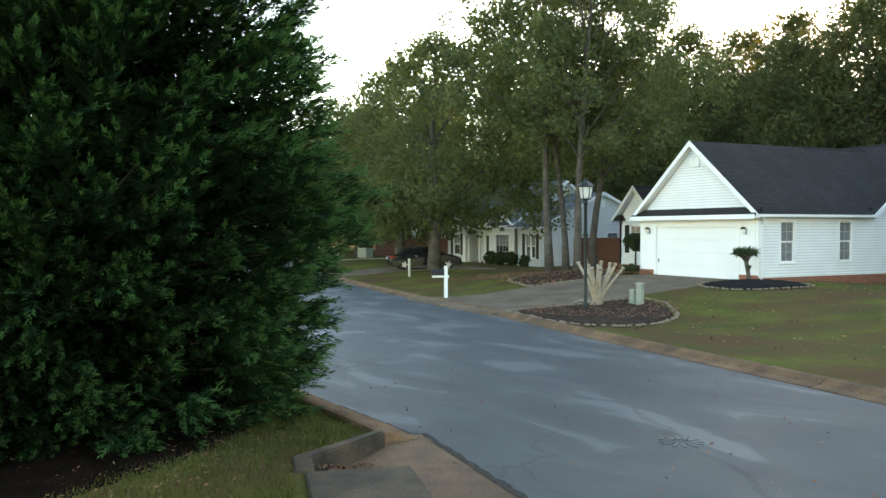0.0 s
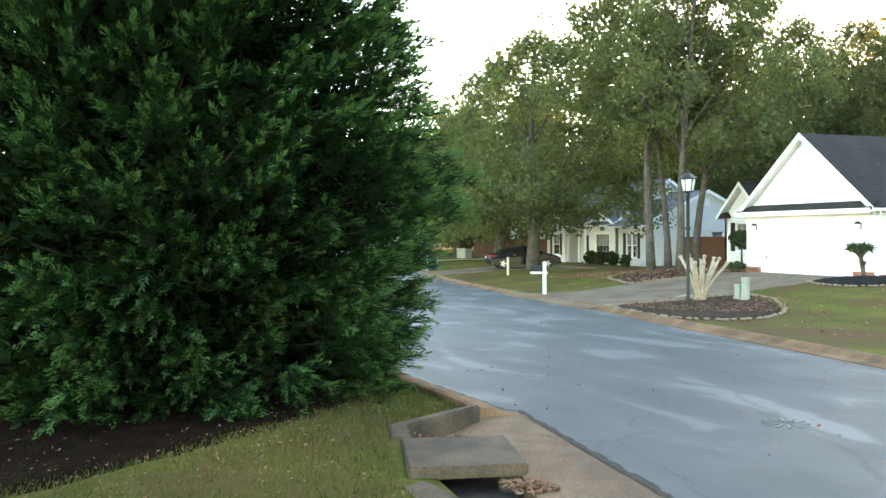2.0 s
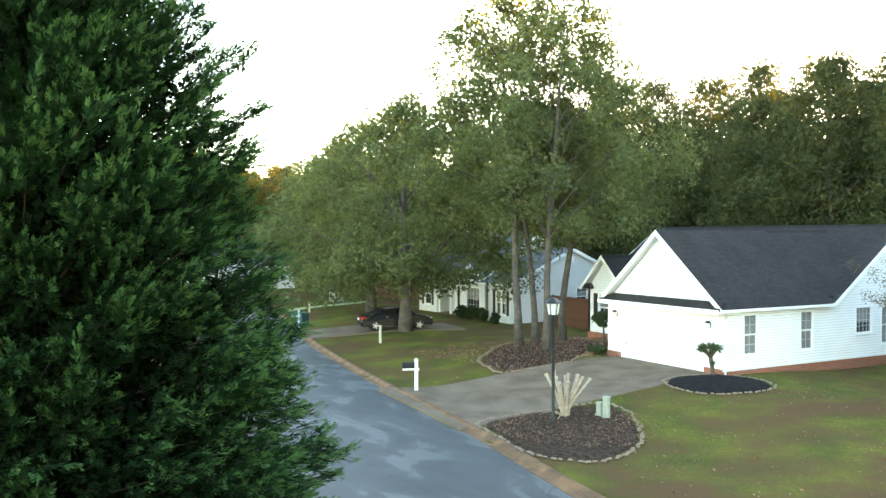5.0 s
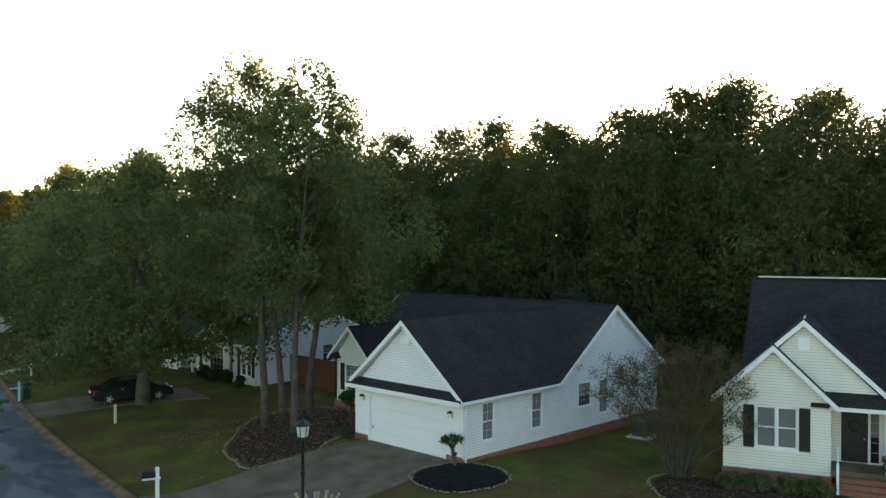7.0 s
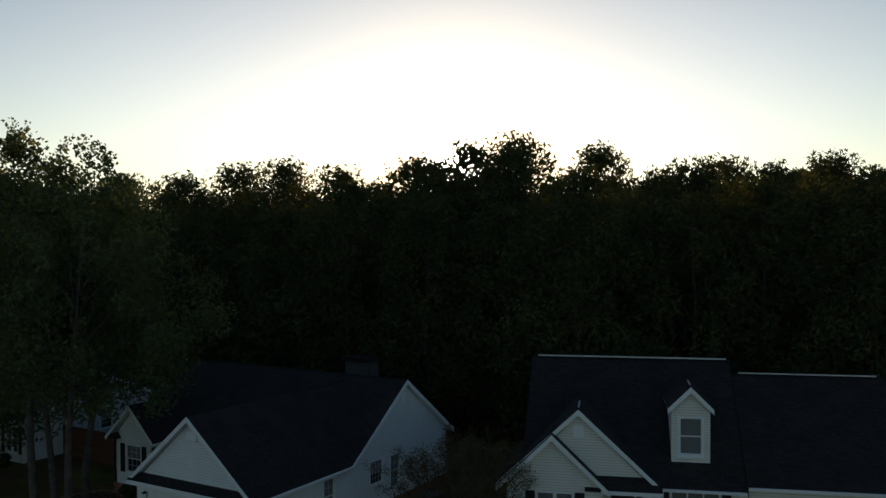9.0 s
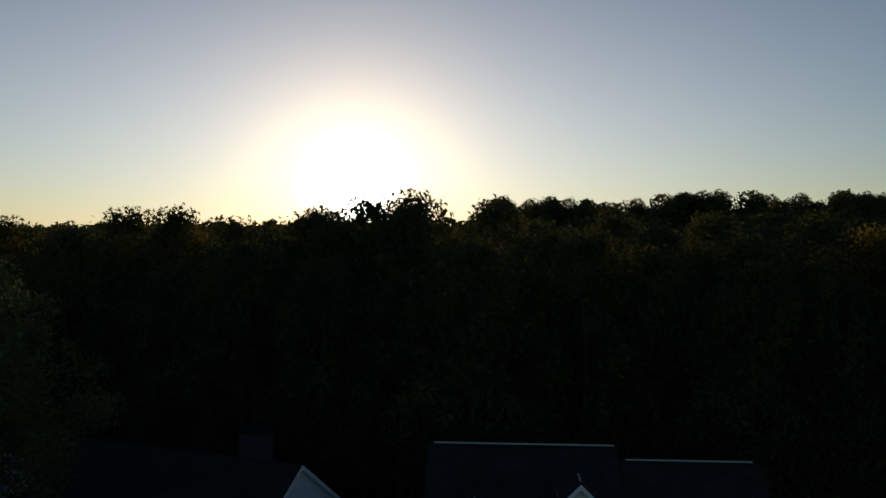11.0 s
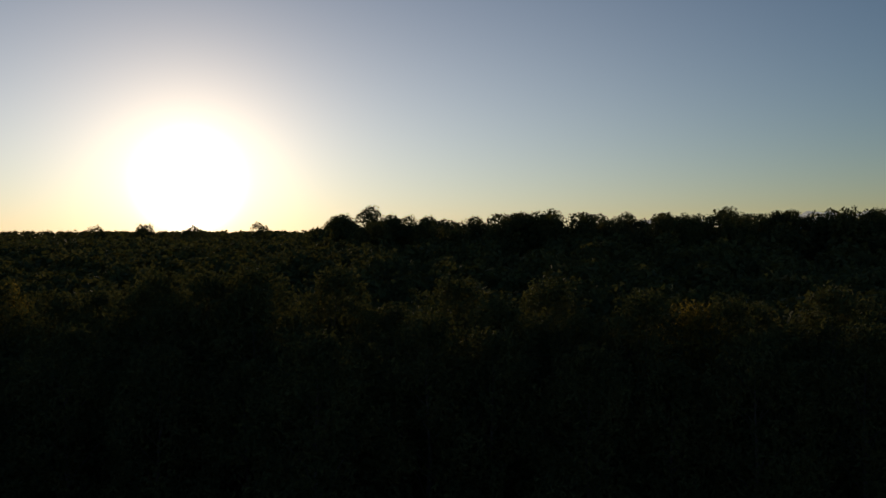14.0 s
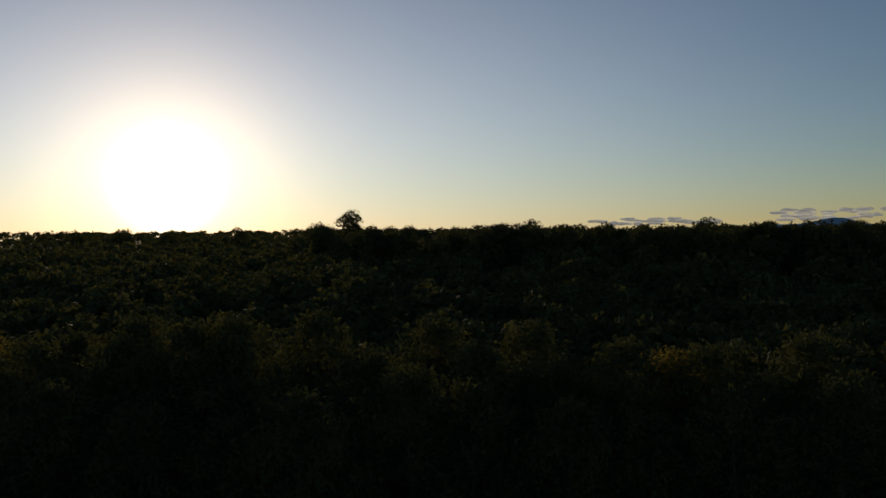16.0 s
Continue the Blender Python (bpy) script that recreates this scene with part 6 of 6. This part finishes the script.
def pollarded_shrub(x, y):
    """A short leaning stem that forks into stubs, each with a tuft of narrow pointed leaves."""
    rng = np.random.default_rng(2)
    h = thing("pollarded_shrub", on_ground(x, y), "pollarded spiky shrub on a grey-brown stem in black mulch", "shrub")
    part("stem", tube(bmesh.new(), [(0.14, 0, -0.1), (0.06, 0.02, 0.35), (-0.02, 0, 0.78), (-0.03, 0, 0.95)], [0.10, 0.075, 0.08, 0.05], 8), BARK, h, smooth=True)
    tufts = [((0.13, -0.03, 0.62), 0.5)]
    for k in range(8):
        a = k * 2.39996
        out = 0.12 + 0.26 * math.sqrt((k + 0.5) / 8)
        e = (-0.03 + out * math.cos(a), out * math.sin(a), 1.28 - 0.35 * out)
        part("stub", tube(bmesh.new(), [(-0.02, 0, 0.80), (-0.03 + out * 0.5 * math.cos(a), out * 0.5 * math.sin(a), 1.02), e], [0.045, 0.034, 0.026], 6), BARK, h, smooth=True)
        tufts.append((e, 1.0))
    for e, size in tufts:
        n = 46
        d = rng.normal(size=(n, 3)) + np.array([e[0] * 1.6, e[1] * 1.6, 0.5])
        d /= np.linalg.norm(d, axis=1)[:, None]
        w = np.cross(d, rng.normal(size=(n, 3)))
        w *= 0.022 / np.linalg.norm(w, axis=1)[:, None]
        l = (0.17 + 0.17 * rng.random((n, 1))) * size
        p = np.array(e)
        soup("tuft", np.stack([p + d * 0.02, p + d * l * 0.4 + w, p + d * l, p + d * l * 0.4 - w], axis=1).reshape(-1, 3), 4, LEAF_SHRUB, h)
    return h


pollarded_shrub(0.15, -0.75)
shrub("clipped_tree", -8.8, 1.2, 0.62, 0.8, "small clipped shrub tree beside the garage wall", count=3200, stem=1.1, seed=3)
shrub("low_shrub", -7.35, -0.35, 0.42, 0.5, "low rounded green shrub at the garage corner", count=2400, seed=4)
for k, x in enumerate((-29.9, -28.5, -27.0)):
    shrub("low_shrub", x, 5.2, 0.5, 1.0, "dark rounded shrub at the pale blue house", count=1500, size=0.08, seed=5 + k, group="shrubs at the blue house")
shrub("low_shrub", -25.0, 5.0, 0.4, 0.8, "dark rounded shrub at the pale blue house", count=1200, size=0.08, seed=9, group="shrubs at the blue house")
for k, (x, y) in enumerate(((10.4, 5.1), (11.4, 5.5), (12.4, 5.7), (9.6, 4.7))):
    shrub("low_shrub", x, y, 0.62, 0.75, "yellow-green rounded shrub in front of the cream house", LEAF_OAK, 2200, 0.06, seed=12 + k, group="shrubs at the cream house")
shrub("tall_shrub", 14.9, 8.2, 1.1, 1.9, "dark rounded shrub under the triple window", LEAF_SHRUB, 4200, 0.07, seed=30)


def thin_myrtle(x, y):
    """The wide, thin-leaved myrtle between the two houses: many slender stems that fan out."""
    rng = np.random.default_rng(8)
    h = thing("crape_myrtle", on_ground(x, y), "wide thin-leaved crape myrtle with many slender stems", "tree")
    ends = []
    for k in range(46):
        bm = bmesh.new()
        a = k * 2.39996
        out = 3.8 * math.sqrt((k + 0.5) / 46)
        top = 5.3 - 0.14 * out**2 + rng.uniform(-0.7, 0.5)
        p0 = Vector((0.25 * math.cos(a), 0.25 * math.sin(a), -0.1))
        p1 = Vector((out * 0.3 * math.cos(a), out * 0.3 * math.sin(a), top * 0.4))
        p2 = Vector((out * 0.72 * math.cos(a), out * 0.72 * math.sin(a), top * 0.78))
        p3 = Vector((out * math.cos(a), out * math.sin(a), top))
        tube(bm, [p0, p1, p2, p3], [0.035, 0.024, 0.014, 0.005], 5, False)
        for j in range(7):
            s = p1.lerp(p2, rng.random()) if j < 3 else p2.lerp(p3, rng.random())
            e = s + Vector((rng.normal() * 0.45, rng.normal() * 0.45, rng.uniform(0.1, 0.75)))
            tube(bm, [s, e], [0.009, 0.003], 4, False)
            ends.append(list(e))
            ends.append(list(s.lerp(e, 0.6)))
        part("stem", bm, BARK, h)
    soup("crown", leaf_soup(rng, np.array(ends), 0.34, 30000, 0.034), 4, LEAF_MYRTLE, h)
    return h


thin_myrtle(7.2, 5.0)


def air_conditioner(x, y):
    h = thing("air_conditioner", on_ground(x, y, 8), "grey outdoor air-conditioning unit on a concrete pad", "air conditioner")
    part("pad", boxed(-0.62, 0.62, -0.62, 0.62, -0.05, 0.08, bevel=0.01), material("pale_pad_concrete", (0.5, 0.48, 0.44), 0.85), h)
    part("casing", boxed(-0.40, 0.40, -0.40, 0.40, 0.082, 0.84, bevel=0.04), AC_GREY, h)
    for k in range(12):
        z = 0.14 + 0.055 * k
        part("louvre", boxed(-0.412, 0.412, -0.412, 0.412, z, z + 0.018), DARK_METAL, h)
    part("fan_grille", lathe(bmesh.new(), [(0.05, 0.842), (0.34, 0.842), (0.34, 0.875), (0.30, 0.885), (0.05, 0.885)], 24), DARK_METAL, h)
    return h


air_conditioner(2.0, 10.7)


def fence_run(x0, y0, x1, y1, hgt):
    h = thing("fence", Matrix(), "red-brown stained wooden privacy fence between the houses", "fence")
    a, b = Vector((x0, y0, 0)), Vector((x1, y1, 0))
    n = int((b - a).length / 0.15)
    turn = math.degrees(math.atan2(y1 - y0, x1 - x0))
    for k in range(n):
        p = a.lerp(b, (k + 0.5) / n)
        o = part("board", prism(bmesh.new(), [(-0.07, -0.1), (0.07, -0.1), (0.07, hgt - 0.04), (0.045, hgt), (-0.045, hgt), (-0.07, hgt - 0.04)], -0.01, 0.01, "y"), FENCE_WOOD, h)
        o.matrix_local = pose(p.x, p.y, ground_z(p.x, p.y), rz=turn)
    for z in (0.4, 1.4):
        o = part("rail", boxed(0, (b - a).length, 0.012, 0.05, z, z + 0.08), FENCE_WOOD, h)
        o.matrix_local = pose(a.x, a.y, ground_z(a.x, a.y), rz=turn)
    return h


fence_run(-24.4, 8.6, -15.5, 8.2, 1.95)
fence_run(-58.5, 8.0, -45.0, 11.0, 1.8)


def car(x, y, turn):
    h = thing("car", on_ground(x, y, turn), "black four-door saloon parked on the driveway", "car")
    side = [(-2.35, 0.38), (-2.40, 0.62), (-2.33, 0.93), (-1.70, 1.00), (-1.05, 1.36), (-0.55, 1.45), (0.25, 1.45), (0.75, 1.33), (1.30, 1.00), (1.95, 0.88), (2.30, 0.72), (2.36, 0.45), (2.30, 0.30), (-2.25, 0.28)]
    bm = bmesh.new()
    rings = []
    for w, q in ((-0.90, 0.88), (-0.86, 0.97), (-0.55, 1.0), (0.0, 1.012), (0.55, 1.0), (0.86, 0.97), (0.90, 0.88)):
        ring = []
        for px, pz in side:
            k = 1.0 if pz < 1.02 else (1 - 0.24 * (pz - 1.0) / 0.45)
            ring.append(bm.verts.new((px * (0.5 + 0.5 * q), w * k, 0.28 + (pz - 0.28) * q)))
        rings.append(ring)
    n = len(side)
    for a, b in zip(rings, rings[1:]):
        for i in range(n):
            bm.faces.new((a[i], a[(i + 1) % n], b[(i + 1) % n], b[i]))
    bm.faces.new(rings[0])
    bm.faces.new(rings[-1][::-1])
    bmesh.ops.recalc_face_normals(bm, faces=bm.faces[:])
    body = part("body", bm, CAR_PAINT, h, smooth=False)
    for s in (-1, 1):
        part("side_window", moved(prism(bmesh.new(), [(-1.35, 1.03), (-0.90, 1.32), (-0.30, 1.38), (-0.30, 1.03)], -0.006, 0.006, "y"), Matrix.Translation((0, s * 0.842, 0.0)) @ Matrix.Shear("XZ", 4, (0, 0))), CAR_GLASS, body)
        part("side_window", moved(prism(bmesh.new(), [(-0.22, 1.03), (-0.22, 1.38), (0.30, 1.37), (0.95, 1.03)], -0.006, 0.006, "y"), Matrix.Translation((0, s * 0.842, 0.0))), CAR_GLASS, body)
        part("door_handle", boxed(-0.75, -0.60, s * 0.905 - 0.01, s * 0.905 + 0.01, 0.86, 0.885), RIM, body)
        part("mirror", boxed(0.70, 0.85, s * 0.98 - 0.08, s * 0.98 + 0.08, 0.98, 1.10, bevel=0.02), CAR_PAINT, body)
        part("tail_light", boxed(-2.36, -1.98, s * 0.76 - 0.14, s * 0.76 + 0.145, 0.74, 0.90, bevel=0.03), RED_LENS, body, "red tail light")
        part("headlight", boxed(1.95, 2.28, s * 0.68 - 0.17, s * 0.68 + 0.19, 0.66, 0.80, bevel=0.04), CLEAR_LENS, body, "clear headlight")
        for wx in (-1.42, 1.42):
            m = Matrix.Translation((wx, s * 0.82, 0.325)) @ Matrix.Rotation(radians(90), 4, "X")
            wh = part("wheel", moved(lathe(bmesh.new(), [(0.20, -0.10), (0.30, -0.11), (0.325, -0.06), (0.325, 0.06), (0.30, 0.11), (0.20, 0.10)], 24), m), RUBBER, h, "black tyre")
            part("rim", moved(lathe(bmesh.new(), [(0.03, -0.112), (0.205, -0.108), (0.21, 0.0), (0.205, 0.108), (0.03, 0.112)], 20), m), DARK_METAL, wh)
            for k in range(5):
                part("spoke", moved(boxed(0.02, 0.205, -0.035, 0.035, -0.121, 0.121), m @ Matrix.Rotation(k * math.tau / 5, 4, "Z")), RIM, wh, "silver spoke")
    part("windscreen", prism(bmesh.new(), [(0.40, 1.435), (0.72, 1.345), (1.24, 1.045), (1.20, 1.03), (0.68, 1.32)], -0.62, 0.62, "y"), CAR_GLASS, body)
    part("rear_window", prism(bmesh.new(), [(-0.75, 1.432), (-1.07, 1.372), (-1.64, 1.045), (-1.60, 1.03), (-1.04, 1.34)], -0.62, 0.62, "y"), CAR_GLASS, body)
    part("number_plate", boxed(-2.41, -2.38, -0.26, 0.26, 0.66, 0.78), WHITE_PAINT, body, "white plate with a plain bar")
    return h


car(-25.95, -2.0, 75)

# ---- litter: fallen leaves on the lawn, in the gutter and on the drives; tufts of grass
def scattered(rng, n, x0, x1, y0, y1, size, lift, keep=None):
    x, y = rng.uniform(x0, x1, n), rng.uniform(y0, y1, n)
    if keep is not None:
        k = np.array([keep(a, b) for a, b in zip(x, y)])
        x, y = x[k], y[k]
    z = np.array([ground_z(a, b) for a, b in zip(x, y)]) + lift
    c = np.stack([x, y, z], axis=1)
    m = len(c)
    n_ = rng.normal(size=(m, 3)) * 0.35 + np.array([0, 0, 1])
    n_ /= np.linalg.norm(n_, axis=1)[:, None]
    a = np.cross(n_, rng.normal(size=(m, 3)))
    a /= np.linalg.norm(a, axis=1)[:, None]
    b = np.cross(n_, a)
    s = size * (0.6 + 0.8 * rng.random((m, 1)))
    return np.stack([c - a * s, c - b * s * 0.5, c + a * s, c + b * s * 0.5], axis=1).reshape(-1, 3)


rng = np.random.default_rng(21)
litter = [scattered(rng, 900, 7, 17, -28.4, -23.4, 0.02, 0.11), scattered(rng, 5200, 5, 20, -27.5, -22.2, 0.018, 0.03, lambda a, b: b < along(SOUTH, a) - 0.5 and not (15.2 < a < 19 and b > -24.0)),
          scattered(rng, 600, 4, 24, -22, -14, 0.03, -0.03, lambda a, b: in_street(a, b) and rng.random() < 0.45),
          scattered(rng, 1600, -8, 14, -12, 3, 0.05, 0.05, lambda a, b: not in_street(a, b) and rng.random() < 0.7),
          scattered(rng, 4200, -16, -6, -6, 5, 0.06, 0.15), scattered(rng, 2600, 0.2, 6.2, -12.0, -6.8, 0.035, 0.17, lambda a, b: math.hypot((a - 2.9) / 2.9, (b + 9.4) / 2.5) < 1),
          scattered(rng, 900, 6.9, 13.2, 1.8, 5.8, 0.05, 0.15, lambda a, b: rng.random() < 0.7),
          scattered(rng, 2000, 8, 16.6, -26.8, -23.0, 0.017, 0.04, lambda a, b: b < along(SOUTH, a) - 0.9 and (a < 15.2 or b < -23.9)),
          scattered(rng, 420, 15.9, 16.75, -23.2, -22.55, 0.03, -0.05), scattered(rng, 260, 17.95, 18.35, -23.1, -22.7, 0.03, -0.01)]
tagged(soup("fallen_leaves", np.concatenate(litter), 4, LEAF_FALLEN), "dry brown and pinkish fallen leaves", "leaves", kind="stuff")


def grass(rng, n, x0, x1, y0, y1, hgt):
    x, y = rng.uniform(x0, x1, n), rng.uniform(y0, y1, n)
    k = np.array([(not in_street(a, b)) and b < along(SOUTH, a) - 0.45 and b < np.interp(a, [15.2, 16.1, 17.8, 18.4, 22], [-22.2, -23.56, -23.92, -23.95, -24.3]) for a, b in zip(x, y)])
    x, y = x[k], y[k]
    z = np.array([ground_z(a, b) for a, b in zip(x, y)])
    c = np.stack([x, y, z], axis=1)
    m = len(c)
    a = rng.uniform(0, math.tau, m)
    d = np.stack([np.cos(a), np.sin(a), np.zeros(m)], axis=1)
    up = np.stack([rng.normal(size=m) * 0.35, rng.normal(size=m) * 0.35, np.ones(m)], axis=1) * (hgt * (0.5 + rng.random(m)))[:, None]
    return np.stack([c - d * 0.006, c + d * 0.006, c + up], axis=1).reshape(-1, 3)


tagged(soup("grass_blades", grass(rng, 70000, 8, 22, -27.5, -22.0, 0.06), 3, GRASS_BLADE), "short green and yellow lawn grass", "grass", kind="stuff")


# ---- far hills and a bank of low clouds beyond the woods
def far_hills():
    bm = bmesh.new()
    n = 60
    low, top = [], []
    for k in range(n + 1):
        u = k / n
        a = radians(97 - 34 * u)
        x, y = 3600 * math.cos(a), 3600 * math.sin(a)
        h = 20 + 50 * math.exp(-((u - 0.57) / 0.05) ** 2) + 30 * math.exp(-((u - 0.47) / 0.05) ** 2) + 34 * math.exp(-((u - 0.72) / 0.1) ** 2) + 6 * noise.noise((u * 22, 0, 0))
        low.append((bm.verts.new((x * 0.96, y * 0.96, -20)), bm.verts.new((x * 1.05, y * 1.05, -20))))
        top.append(bm.verts.new((x, y, h)))
    for k in range(n):
        bm.faces.new((low[k][0], low[k + 1][0], top[k + 1], top[k]))
        bm.faces.new((low[k + 1][1], low[k][1], top[k], top[k + 1]))
    # the haze of distance is put into the hills' pale blue base colour
    return tagged(part("far_hills", bm, material("haze_coloured_hill", (0.36, 0.44, 0.54), 0.95, vary=0.1, scale=0.004, fine=0.05)), "hills on the horizon, coloured hazy blue", "hills", kind="structure")


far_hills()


def clouds():
    """Small heaped clouds low on the horizon."""
    rng = np.random.default_rng(4)
    bm = bmesh.new()
    for k in range(60):
        a = radians(rng.uniform(84.0, 92.5) if k < 26 else rng.uniform(73.0, 81.0))
        z = 62 + rng.uniform(0, 24) if k < 26 else 74 + rng.uniform(0, 45)
        m = Matrix.Translation((4300 * math.cos(a), 4300 * math.sin(a), z)) @ Matrix.Diagonal((rng.uniform(18, 46), rng.uniform(18, 40), rng.uniform(4, 9), 1))
        bmesh.ops.create_icosphere(bm, subdivisions=2, radius=1.0, matrix=m)
    for v in bm.verts:
        v.co.z += 7 * noise.noise(v.co * 0.03)
        v.co.x += 9 * noise.noise(v.co * 0.025 + Vector((9, 0, 0)))
    m = leaf("cloud", (0.60, 0.62, 0.66), (0.75, 0.76, 0.80), 0.25, 1.0, 0.0)
    # a weak warm glow stands in for sunlight on the clouds
    m.node_tree.nodes["Principled BSDF"].inputs["Emission Color"].default_value = (1.0, 0.90, 0.80, 1)
    m.node_tree.nodes["Principled BSDF"].inputs["Emission Strength"].default_value = 0.3
    return tagged(part("clouds", bm, m, smooth=True), "small pale clouds low over the hills", "clouds", kind="stuff")


clouds()
